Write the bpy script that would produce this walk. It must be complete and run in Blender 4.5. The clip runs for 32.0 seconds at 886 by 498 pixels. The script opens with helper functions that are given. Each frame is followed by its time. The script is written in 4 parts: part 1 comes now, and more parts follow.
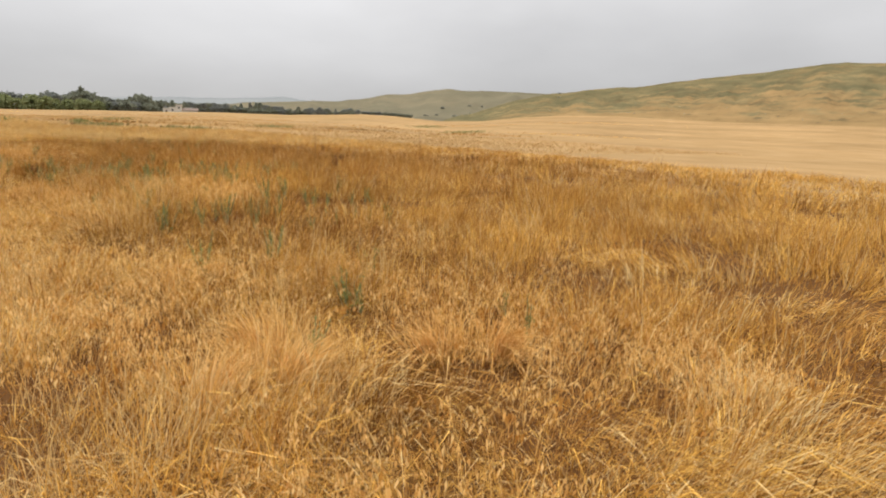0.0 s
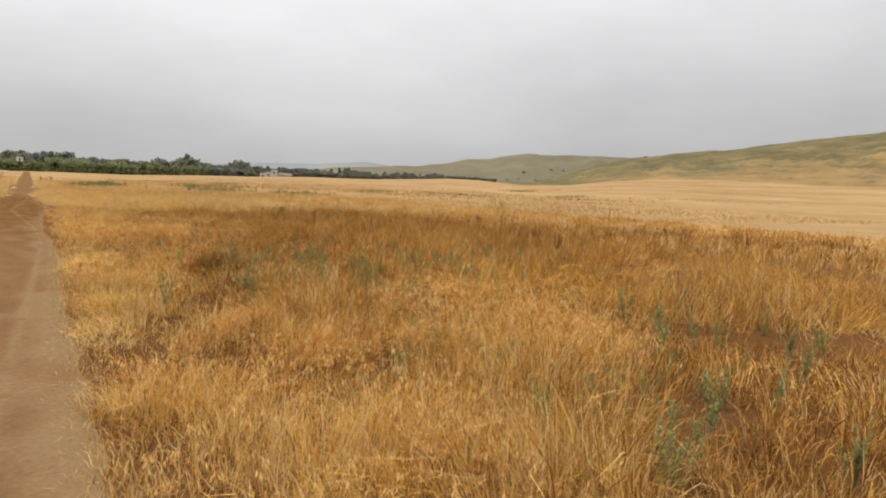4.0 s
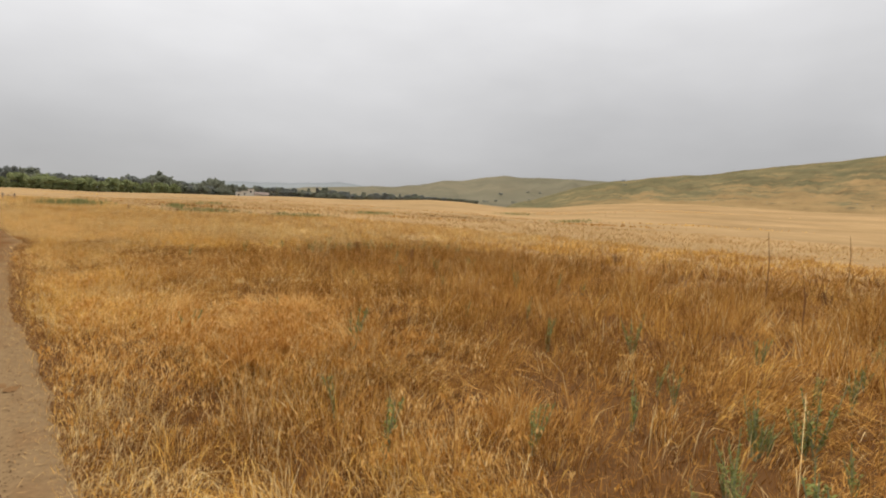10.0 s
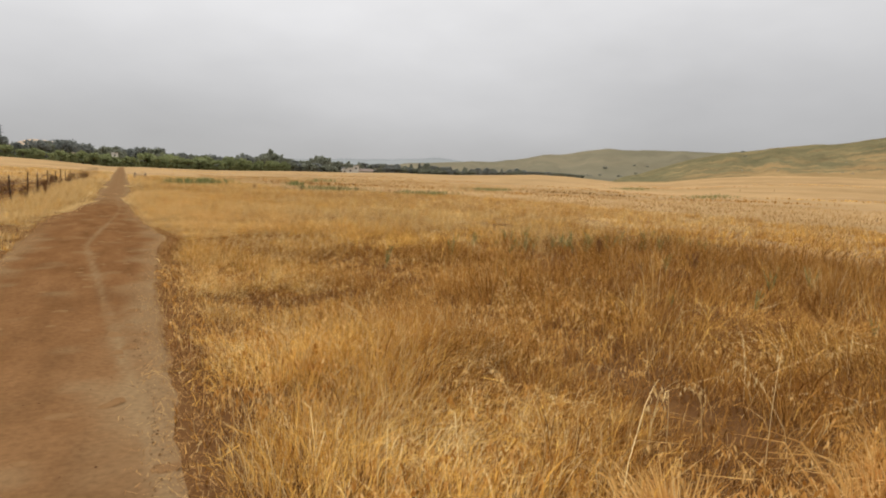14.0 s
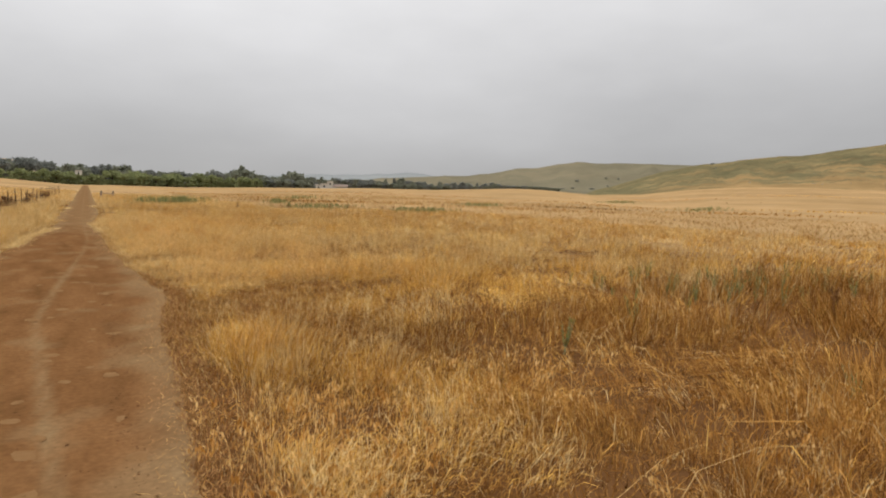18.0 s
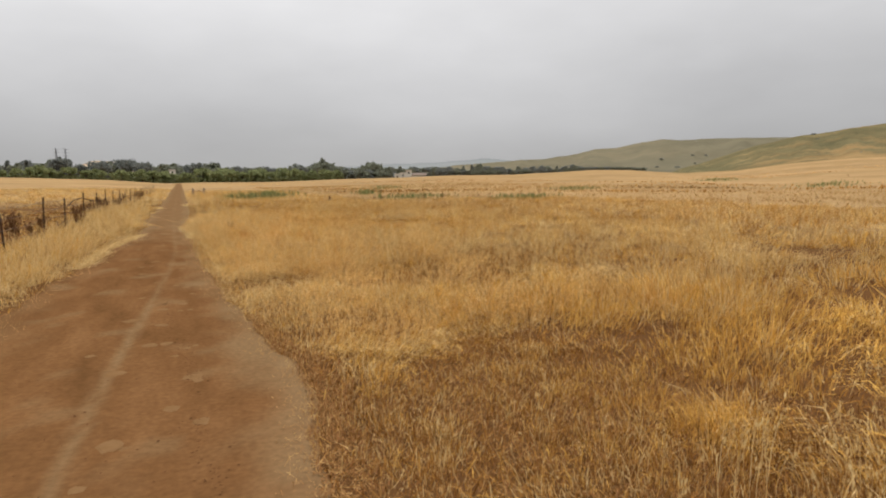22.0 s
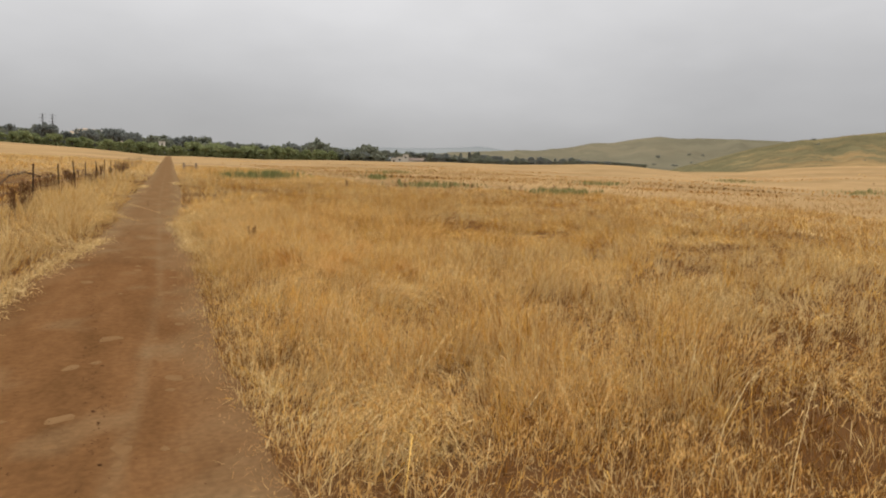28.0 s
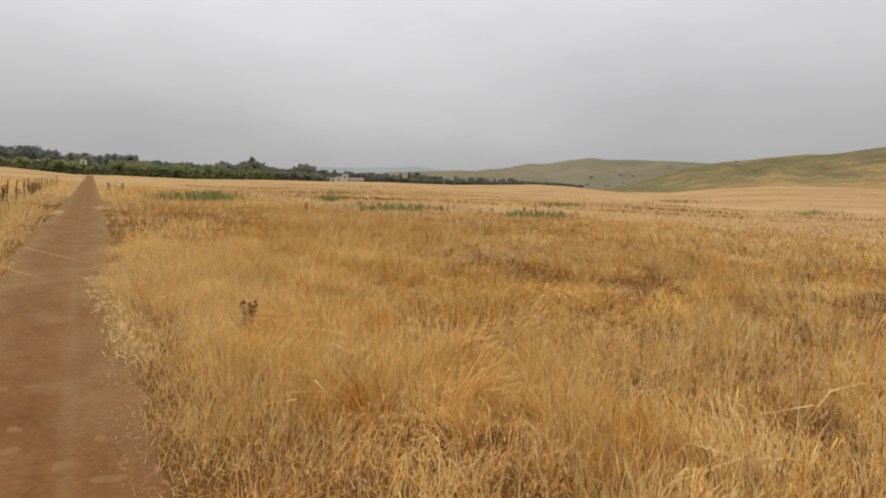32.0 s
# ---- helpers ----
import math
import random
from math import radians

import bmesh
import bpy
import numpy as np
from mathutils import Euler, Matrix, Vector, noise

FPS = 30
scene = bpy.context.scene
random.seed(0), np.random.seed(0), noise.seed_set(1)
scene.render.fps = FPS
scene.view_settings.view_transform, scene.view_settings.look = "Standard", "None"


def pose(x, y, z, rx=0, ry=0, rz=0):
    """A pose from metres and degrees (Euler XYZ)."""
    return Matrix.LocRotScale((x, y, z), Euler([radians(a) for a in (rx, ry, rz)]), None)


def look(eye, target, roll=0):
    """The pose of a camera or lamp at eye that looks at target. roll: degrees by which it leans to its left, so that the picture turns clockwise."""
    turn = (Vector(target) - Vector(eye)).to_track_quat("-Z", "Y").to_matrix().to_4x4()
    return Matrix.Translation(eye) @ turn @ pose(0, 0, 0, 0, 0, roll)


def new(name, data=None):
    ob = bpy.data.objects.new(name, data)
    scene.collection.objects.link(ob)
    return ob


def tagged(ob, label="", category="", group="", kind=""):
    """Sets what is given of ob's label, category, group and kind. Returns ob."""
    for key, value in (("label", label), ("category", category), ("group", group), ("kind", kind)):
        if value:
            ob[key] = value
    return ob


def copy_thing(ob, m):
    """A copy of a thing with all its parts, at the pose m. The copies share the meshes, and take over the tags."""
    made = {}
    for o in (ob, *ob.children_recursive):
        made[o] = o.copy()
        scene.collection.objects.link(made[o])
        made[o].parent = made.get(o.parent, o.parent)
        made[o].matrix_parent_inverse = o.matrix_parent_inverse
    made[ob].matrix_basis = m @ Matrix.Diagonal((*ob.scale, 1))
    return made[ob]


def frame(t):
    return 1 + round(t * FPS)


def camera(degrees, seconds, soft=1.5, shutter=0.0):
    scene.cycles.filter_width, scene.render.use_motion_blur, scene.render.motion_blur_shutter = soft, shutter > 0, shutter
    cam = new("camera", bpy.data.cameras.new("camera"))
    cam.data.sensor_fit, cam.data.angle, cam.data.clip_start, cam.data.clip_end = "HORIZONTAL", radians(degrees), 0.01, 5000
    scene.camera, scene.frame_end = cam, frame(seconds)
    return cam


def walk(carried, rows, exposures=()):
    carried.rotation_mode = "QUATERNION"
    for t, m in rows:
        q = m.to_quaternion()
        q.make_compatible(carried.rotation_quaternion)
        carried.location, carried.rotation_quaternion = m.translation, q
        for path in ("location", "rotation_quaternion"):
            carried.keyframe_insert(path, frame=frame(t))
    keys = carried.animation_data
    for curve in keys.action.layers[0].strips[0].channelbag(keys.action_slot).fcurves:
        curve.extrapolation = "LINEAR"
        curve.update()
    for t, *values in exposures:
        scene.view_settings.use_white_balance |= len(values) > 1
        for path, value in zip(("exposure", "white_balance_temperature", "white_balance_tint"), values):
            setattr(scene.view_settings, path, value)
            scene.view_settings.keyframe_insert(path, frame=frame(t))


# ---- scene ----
# ---- camera and walk ----
cam = camera(71.33, 32.0, soft=2.0)
PATH = [
    (0.0, 0.082, 0.000, 1.493, 78.89, -2.43, -40.91),
    (0.5, 0.045, 0.803, 1.495, 80.85, -2.14, -43.28),
    (1.0, 0.004, 1.609, 1.486, 79.90, -0.53, -41.46),
    (1.5, -0.007, 2.428, 1.484, 82.49, -0.85, -37.00),
    (2.0, -0.037, 3.257, 1.495, 81.82, 1.37, -38.14),
    (2.5, 0.001, 4.071, 1.523, 81.55, 0.88, -35.98),
    (3.0, -0.010, 4.859, 1.516, 79.61, -0.23, -39.27),
    (3.5, -0.010, 5.634, 1.505, 82.28, -0.09, -35.69),
    (4.0, -0.065, 6.419, 1.501, 84.37, -2.42, -33.77),
    (4.5, -0.036, 7.181, 1.499, 86.61, -0.83, -33.88),
    (6.5, -0.043, 10.214, 1.503, 85.26, -4.18, -30.11),
    (7.0, -0.066, 10.974, 1.488, 83.20, -4.13, -27.94),
    (7.5, -0.079, 11.726, 1.489, 86.73, -3.32, -33.61),
    (8.0, -0.040, 12.459, 1.494, 85.15, -4.70, -35.47),
    (8.5, 0.024, 13.187, 1.510, 86.06, -4.83, -35.63),
    (9.0, 0.067, 13.949, 1.513, 83.94, -2.45, -41.57),
    (9.5, 0.060, 14.718, 1.500, 85.60, -2.99, -37.23),
    (10.0, 0.027, 15.499, 1.502, 86.43, -3.08, -36.28),
    (10.5, -0.006, 16.282, 1.505, 84.81, -2.14, -31.01),
    (11.0, -0.034, 17.049, 1.499, 87.46, -4.51, -36.24),
    (11.5, -0.016, 17.784, 1.491, 85.85, -4.07, -35.10),
    (12.0, 0.054, 18.518, 1.484, 86.32, -2.37, -45.55),
    (12.5, 0.017, 19.303, 1.491, 84.50, -1.96, -42.96),
    (13.0, 0.046, 20.088, 1.511, 85.70, -0.24, -33.68),
    (13.5, 0.018, 20.873, 1.504, 84.48, -2.16, -30.63),
    (14.0, -0.009, 21.629, 1.496, 83.69, -2.60, -27.30),
    (14.5, -0.014, 22.340, 1.500, 86.00, -2.21, -28.97),
    (16.5, -0.154, 24.995, 1.521, 83.62, -1.11, -27.25),
    (17.0, -0.134, 25.610, 1.515, 83.75, -0.69, -32.54),
    (17.5, -0.114, 26.199, 1.508, 82.84, -0.48, -27.48),
    (18.0, -0.115, 26.786, 1.505, 85.13, -1.98, -29.93),
    (18.5, -0.123, 27.370, 1.499, 83.72, -0.20, -26.49),
    (19.0, -0.086, 27.963, 1.510, 84.65, 0.59, -21.13),
    (19.5, -0.052, 28.549, 1.514, 84.69, 2.02, -22.96),
    (20.0, -0.014, 29.091, 1.502, 84.07, 0.52, -22.27),
    (20.5, -0.018, 29.689, 1.515, 84.05, -0.55, -24.42),
    (21.0, 0.016, 30.296, 1.500, 82.79, 3.02, -21.89),
    (21.5, 0.039, 30.898, 1.494, 82.56, -0.97, -25.86),
    (22.0, 0.049, 31.494, 1.480, 83.74, 0.25, -22.98),
    (22.5, 0.089, 32.079, 1.475, 84.57, 1.18, -20.70),
    (23.0, 0.100, 32.649, 1.477, 83.92, 0.85, -21.34),
    (23.5, 0.167, 33.214, 1.484, 85.31, -0.87, -20.74),
    (24.0, 0.154, 33.769, 1.501, 86.89, -1.74, -24.73),
    (24.5, 0.091, 34.357, 1.491, 85.85, -2.75, -25.29),
    (25.0, 0.076, 34.945, 1.500, 89.03, -3.99, -27.03),
    (25.5, 0.066, 35.536, 1.500, 86.47, -1.48, -24.09),
    (27.5, -0.008, 37.917, 1.522, 84.95, -1.34, -26.04),
    (28.0, 0.013, 38.521, 1.512, 82.52, -2.66, -23.70),
    (28.5, -0.011, 39.132, 1.505, 81.92, -5.33, -25.46),
    (29.0, -0.001, 39.747, 1.489, 84.46, -0.12, -25.70),
    (29.5, -0.022, 40.366, 1.465, 83.45, -1.89, -28.36),
    (30.0, -0.010, 40.989, 1.493, 84.15, -2.46, -27.78),
    (30.5, 0.018, 41.615, 1.507, 87.59, -0.74, -30.74),
    (31.0, -0.002, 42.242, 1.495, 84.46, 0.06, -32.11),
    (31.5, 0.024, 42.860, 1.513, 83.77, 1.01, -28.57),
    (32.0, 0.007, 43.469, 1.494, 84.62, -2.72, -29.54),
]
walk(cam, [(r[0], pose(*r[1:])) for r in PATH], [(0.0, 0.38), (2.0, 0.35), (4.0, 0.26), (9.0, 0.14), (13.0, 0.14), (17.0, 0.08), (19.0, 0.05), (21.0, 0.12), (23.0, 0.02), (32.0, 0.02)])

# ---- sky and sun: a closed layer of grey cloud, brightest overhead ----
SUN_EL, SUN_AZ = radians(52), radians(12)
world = bpy.data.worlds.new("overcast")
scene.world = world
world.use_nodes = True
wn, wl = world.node_tree.nodes, world.node_tree.links
wn.clear()


def wnode(kind, **kw):
    n = wn.new(kind)
    for k, v in kw.items():
        n.inputs[k].default_value = v
    return n


w_out = wnode("ShaderNodeOutputWorld")
w_bg = wnode("ShaderNodeBackground", Strength=1.0)
w_sky = wnode("ShaderNodeTexSky")
w_sky.sky_type, w_sky.sun_disc = "NISHITA", False
w_sky.sun_elevation, w_sky.sun_rotation = SUN_EL, SUN_AZ
w_dim = wnode("ShaderNodeVectorMath")
w_dim.operation = "SCALE"
w_dim.inputs["Scale"].default_value = 0.1
w_co = wnode("ShaderNodeTexCoord")
w_sep = wnode("ShaderNodeSeparateXYZ")
w_ramp = wnode("ShaderNodeValToRGB")
els = w_ramp.color_ramp.elements
els[0].position, els[0].color = 0.0, (0.45, 0.45, 0.452, 1)
els[1].position, els[1].color = 1.0, (2.3, 2.3, 2.3, 1)
for p, v in ((0.05, 0.49), (0.14, 0.59), (0.28, 0.76), (0.38, 0.90), (0.6, 1.5)):
    e = els.new(p)
    e.color = (v, v * 0.993, v * 1.004, 1)
w_map = wnode("ShaderNodeMapping", Scale=(1.6, 1.6, 4.0))
w_noise = wnode("ShaderNodeTexNoise", Scale=1.3, Detail=5.0, Roughness=0.5)
w_nr = wnode("ShaderNodeMapRange")
w_nr.inputs["From Min"].default_value, w_nr.inputs["From Max"].default_value = 0.3, 0.7
w_nr.inputs["To Min"].default_value, w_nr.inputs["To Max"].default_value = 0.88, 1.1
w_mul = wnode("ShaderNodeVectorMath")
w_mul.operation = "SCALE"
w_mix = wnode("ShaderNodeMix")
w_mix.data_type = "RGBA"
w_mix.inputs[0].default_value = 0.98
w_dot = wnode("ShaderNodeVectorMath")
w_dot.operation = "DOT_PRODUCT"
w_dot.inputs[1].default_value = (math.cos(SUN_EL) * math.sin(SUN_AZ), math.cos(SUN_EL) * math.cos(SUN_AZ), math.sin(SUN_EL))
w_glow = wnode("ShaderNodeMapRange")
w_glow.inputs[1].default_value, w_glow.inputs[2].default_value, w_glow.inputs[3].default_value, w_glow.inputs[4].default_value = 0.45, 0.95, 0.81, 1.15
w_both = wnode("ShaderNodeMath")
w_both.operation = "MULTIPLY"
for a, b in ((w_co.outputs["Generated"], w_sep.inputs[0]), (w_sep.outputs["Z"], w_ramp.inputs[0]),
             (w_co.outputs["Generated"], w_map.inputs[0]), (w_map.outputs[0], w_noise.inputs["Vector"]),
             (w_noise.outputs[0], w_nr.inputs[0]), (w_ramp.outputs[0], w_mul.inputs[0]), (w_nr.outputs[0], w_both.inputs[0]), (w_co.outputs["Generated"], w_dot.inputs[0]),
             (w_dot.outputs["Value"], w_glow.inputs[0]), (w_glow.outputs[0], w_both.inputs[1]), (w_both.outputs[0], w_mul.inputs["Scale"]),
             (w_sky.outputs[0], w_dim.inputs[0]), (w_dim.outputs[0], w_mix.inputs[6]), (w_mul.outputs[0], w_mix.inputs[7]),
             (w_mix.outputs[2], w_bg.inputs[0]), (w_bg.outputs[0], w_out.inputs[0])):
    wl.new(a, b)
sun = new("sun", bpy.data.lights.new("sun", "SUN"))
sun.data.energy, sun.data.angle, sun.data.color = 1.5, radians(25), (1.0, 0.95, 0.88)
sun.matrix_world = look((0, 0, 60), (0 - 60 / math.tan(SUN_EL) * math.sin(SUN_AZ), 0 - 60 / math.tan(SUN_EL) * math.cos(SUN_AZ), 0))


# ---- materials ----
def material(name, colours, scale=3.0, rough=0.85, bump=0.0, bump_scale=40.0, island=0.0, thin=0.0, noise_mix=1.0, stretch=(1, 1, 1),
             spec=0.0, metal=0.0, second=None):
    """colours: stops of a ramp, driven by a world-place noise and, by the share island, by the random number of each loose piece.
    second: (scale, low, high) of a coarse stain that dims or lifts the colour. thin: share of light that passes a leaf."""
    m = bpy.data.materials.new(name)
    m.use_nodes = True
    n, l = m.node_tree.nodes, m.node_tree.links
    out, b = n["Material Output"], n["Principled BSDF"]
    b.inputs["Roughness"].default_value = rough
    b.inputs["Metallic"].default_value = metal
    b.inputs["Specular IOR Level"].default_value = spec
    geo = n.new("ShaderNodeNewGeometry")
    mp = n.new("ShaderNodeMapping")
    mp.inputs["Scale"].default_value = stretch
    l.new(geo.outputs["Position"], mp.inputs[0])
    nz = n.new("ShaderNodeTexNoise")
    nz.inputs["Scale"].default_value, nz.inputs["Detail"].default_value, nz.inputs["Roughness"].default_value = scale, 6.0, 0.6
    l.new(mp.outputs[0], nz.inputs["Vector"])
    mr = n.new("ShaderNodeMapRange")
    mr.inputs[1].default_value, mr.inputs[2].default_value = 0.28, 0.72
    l.new(nz.outputs[0], mr.inputs[0])
    fac = mr.outputs[0]
    if island > 0:
        mx = n.new("ShaderNodeMix")
        mx.inputs[0].default_value = island
        l.new(fac, mx.inputs[2])
        l.new(geo.outputs["Random Per Island"], mx.inputs[3])
        fac = mx.outputs[0]
    rp = n.new("ShaderNodeValToRGB")
    e = rp.color_ramp.elements
    e[0].color, e[1].color = (*colours[0], 1), (*colours[-1], 1)
    for i in range(1, len(colours) - 1):
        e.new(i / (len(colours) - 1)).color = (*colours[i], 1)
    l.new(fac, rp.inputs[0])
    col = rp.outputs[0]
    if second:
        n2 = n.new("ShaderNodeTexNoise")
        n2.inputs["Scale"].default_value, n2.inputs["Detail"].default_value = second[0], 4.0
        l.new(geo.outputs["Position"], n2.inputs["Vector"])
        r2 = n.new("ShaderNodeMapRange")
        r2.inputs[1].default_value, r2.inputs[2].default_value, r2.inputs[3].default_value, r2.inputs[4].default_value = 0.3, 0.7, second[1], second[2]
        l.new(n2.outputs[0], r2.inputs[0])
        sc = n.new("ShaderNodeVectorMath")
        sc.operation = "SCALE"
        l.new(col, sc.inputs[0])
        l.new(r2.outputs[0], sc.inputs["Scale"])
        col = sc.outputs[0]
    l.new(col, b.inputs["Base Color"])
    if bump > 0:
        nb = n.new("ShaderNodeTexNoise")
        nb.inputs["Scale"].default_value, nb.inputs["Detail"].default_value = bump_scale, 6.0
        l.new(geo.outputs["Position"], nb.inputs["Vector"])
        bp = n.new("ShaderNodeBump")
        bp.inputs["Strength"].default_value, bp.inputs["Distance"].default_value = 1.0, bump
        l.new(nb.outputs[0], bp.inputs["Height"])
        l.new(bp.outputs[0], b.inputs["Normal"])
    if thin > 0:
        tr = n.new("ShaderNodeBsdfTranslucent")
        l.new(col, tr.inputs[0])
        ms = n.new("ShaderNodeMixShader")
        ms.inputs[0].default_value = thin
        l.new(b.outputs[0], ms.inputs[1])
        l.new(tr.outputs[0], ms.inputs[2])
        l.new(ms.outputs[0], out.inputs[0])
    return m


GOLD = ((0.27, 0.118, 0.022), (0.57, 0.297, 0.058), (0.77, 0.455, 0.108), (0.90, 0.63, 0.21))
m_gold = material("golden grass", GOLD, 5.0, 0.75, island=0.5, thin=0.1, second=(0.35, 0.8, 1.12))
m_rust = material("rust grass", ((0.13, 0.051, 0.010), (0.32, 0.146, 0.031), (0.49, 0.255, 0.065), (0.69, 0.42, 0.13)), 5.0, 0.75, island=0.5, thin=0.1, second=(0.3, 0.8, 1.15))
# Real russet patches; also paints the shade low between tufts
m_dark = material("dark russet grass and gap shade", ((0.06, 0.024, 0.006), (0.13, 0.053, 0.013), (0.22, 0.099, 0.025), (0.36, 0.185, 0.058)), 1.2, 0.8, island=0.7, thin=0.08)
m_pale = material("bleached straw", ((0.46, 0.285, 0.105), (0.63, 0.44, 0.19), (0.80, 0.615, 0.31)), 5.0, 0.7, island=0.6, thin=0.2)
# Far copies of the grass, their light-dark contrast flattened in the colour
m_field = material("flat-toned field grass", ((0.35, 0.215, 0.083), (0.46, 0.297, 0.125), (0.57, 0.385, 0.175)), 0.4, 0.8, island=0.5, thin=0.1, second=(0.06, 0.85, 1.12))
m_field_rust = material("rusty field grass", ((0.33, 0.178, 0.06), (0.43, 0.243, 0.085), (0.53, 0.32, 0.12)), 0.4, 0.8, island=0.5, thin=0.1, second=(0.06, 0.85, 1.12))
m_oat = material("oat husk", ((0.48, 0.245, 0.065), (0.69, 0.42, 0.14), (0.88, 0.63, 0.29)), 1.2, 0.65, island=0.8, thin=0.35)
m_oat_rust = material("rusty oat husk", ((0.30, 0.125, 0.025), (0.52, 0.262, 0.062), (0.74, 0.445, 0.152)), 1.2, 0.65, island=0.8, thin=0.2)
m_litter = material("straw litter", ((0.20, 0.095, 0.035), (0.36, 0.20, 0.07), (0.54, 0.34, 0.14)), 2.0, 0.85, island=0.8)
m_redlitter = material("red-brown litter", ((0.15, 0.06, 0.022), (0.24, 0.105, 0.038), (0.36, 0.18, 0.07)), 2.0, 0.9, island=0.8)
m_teal = material("blue-green leaf", ((0.145, 0.165, 0.046), (0.22, 0.24, 0.072), (0.32, 0.325, 0.115)), 3.0, 0.6, island=0.7, thin=0.2)
m_reed = material("far reed leaf", ((0.12, 0.135, 0.05), (0.185, 0.195, 0.075), (0.34, 0.29, 0.12)), 0.6, 0.7, island=0.7, thin=0.25)
m_stem = material("dry brown stem", ((0.08, 0.04, 0.018), (0.16, 0.082, 0.036), (0.25, 0.14, 0.065)), 6.0, 0.8, island=0.4)
m_green_stem = material("weed stem", ((0.16, 0.19, 0.10), (0.26, 0.26, 0.14)), 6.0, 0.7)
m_ground = material("dry field ground", ((0.262, 0.164, 0.074), (0.286, 0.183, 0.085), (0.307, 0.20, 0.096), (0.335, 0.222, 0.112)), 0.22, 0.95, bump=0.06, bump_scale=2.0,
                    second=(0.035, 0.8, 1.14))
m_hill = material("grassy hill", ((0.092, 0.084, 0.044), (0.12, 0.104, 0.054), (0.152, 0.123, 0.062), (0.235, 0.167, 0.08)), 0.028, 0.95, bump=2.0, bump_scale=0.12,
                  stretch=(1.0, 1.0, 2.5), second=(0.05, 0.75, 1.08))
# Middle hill and far ridge: the mist's greying is put into the base colour
m_midhill = material("haze-greyed far hill", ((0.112, 0.102, 0.068), (0.14, 0.122, 0.08), (0.172, 0.144, 0.092)), 0.006, 0.95, bump=2.0, bump_scale=0.03, second=(0.02, 0.88, 1.1))
m_ridge = material("haze-greyed ridge", ((0.17, 0.18, 0.18), (0.21, 0.218, 0.215)), 0.004, 0.95)
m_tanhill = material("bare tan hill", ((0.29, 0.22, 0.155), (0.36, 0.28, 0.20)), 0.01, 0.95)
# Leaves of far trees and shrubs, with distance haze mixed into their colours
m_leaf = [material("haze-paled oak leaf", ((0.16, 0.168, 0.122), (0.198, 0.206, 0.15), (0.235, 0.242, 0.178)), 0.4, 0.7, island=0.4, thin=0.35),
          material("haze-paled willow leaf", ((0.18, 0.2, 0.092), (0.23, 0.25, 0.115), (0.285, 0.297, 0.145)), 0.4, 0.7, island=0.4, thin=0.35),
          material("haze-paled grey-green leaf", ((0.155, 0.163, 0.148), (0.188, 0.197, 0.176), (0.225, 0.234, 0.205)), 0.4, 0.7, island=0.4, thin=0.35)]
m_bark = material("bark", ((0.06, 0.045, 0.035), (0.13, 0.10, 0.08)), 3.0, 0.9, bump=0.02, bump_scale=8.0)
m_post = material("rusty fence post", ((0.03, 0.022, 0.018), (0.065, 0.042, 0.03), (0.11, 0.065, 0.04)), 9.0, 0.7, metal=0.3)
m_wire = material("dull fence wire", ((0.06, 0.05, 0.045), (0.12, 0.10, 0.09)), 9.0, 0.6, metal=0.6)
m_white = material("white plaster", ((0.48, 0.46, 0.41), (0.58, 0.56, 0.50)), 0.5, 0.8)
m_roof = material("faded roof", ((0.17, 0.13, 0.105), (0.23, 0.18, 0.15)), 0.8, 0.85)
m_glass = material("dark window", ((0.02, 0.022, 0.025), (0.03, 0.033, 0.036)), 1.0, 0.1, spec=0.5)
m_steel = material("galvanised steel", ((0.13, 0.14, 0.15), (0.20, 0.21, 0.22)), 1.0, 0.5, metal=0.4)
m_footprint = material("pale dusty footprint", ((0.14, 0.074, 0.031), (0.172, 0.098, 0.044)), 9.0, 0.9)
m_chip = material("dark crumbs", ((0.05, 0.024, 0.01), (0.09, 0.042, 0.018)), 20.0, 0.9, island=0.5)


def road_material():
    """Packed earth: red-brown in the middle, greyer along its edges, with pale dusty patches and one bleached wheel track."""
    m = material("packed earth", ((0.096, 0.046, 0.0175), (0.127, 0.061, 0.0235), (0.158, 0.079, 0.032)), 1.6, 0.92, bump=0.012, bump_scale=14.0, stretch=(1.6, 0.5, 1))
    n, l = m.node_tree.nodes, m.node_tree.links
    b = n["Principled BSDF"]
    ramp = [x for x in n if x.type == "VALTORGB"][0]
    at = n.new("ShaderNodeAttribute")
    at.attribute_name = "dust"
    mx = n.new("ShaderNodeMix")
    mx.data_type = "RGBA"
    mx.inputs[7].default_value = (0.18, 0.115, 0.057, 1)
    l.new(at.outputs["Fac"], mx.inputs[0])
    l.new(ramp.outputs[0], mx.inputs[6])
    geo = n.new("ShaderNodeNewGeometry")
    nz = n.new("ShaderNodeTexNoise")
    nz.inputs["Scale"].default_value, nz.inputs["Detail"].default_value = 26.0, 6.0
    l.new(geo.outputs["Position"], nz.inputs["Vector"])
    r = n.new("ShaderNodeMapRange")
    r.inputs[1].default_value, r.inputs[2].default_value, r.inputs[3].default_value, r.inputs[4].default_value = 0.3, 0.7, 0.84, 1.12
    l.new(nz.outputs[0], r.inputs[0])
    sc = n.new("ShaderNodeVectorMath")
    sc.operation = "SCALE"
    l.new(mx.outputs[2], sc.inputs[0])
    l.new(r.outputs[0], sc.inputs["Scale"])
    l.new(sc.outputs[0], b.inputs["Base Color"])
    return m


m_road = road_material()


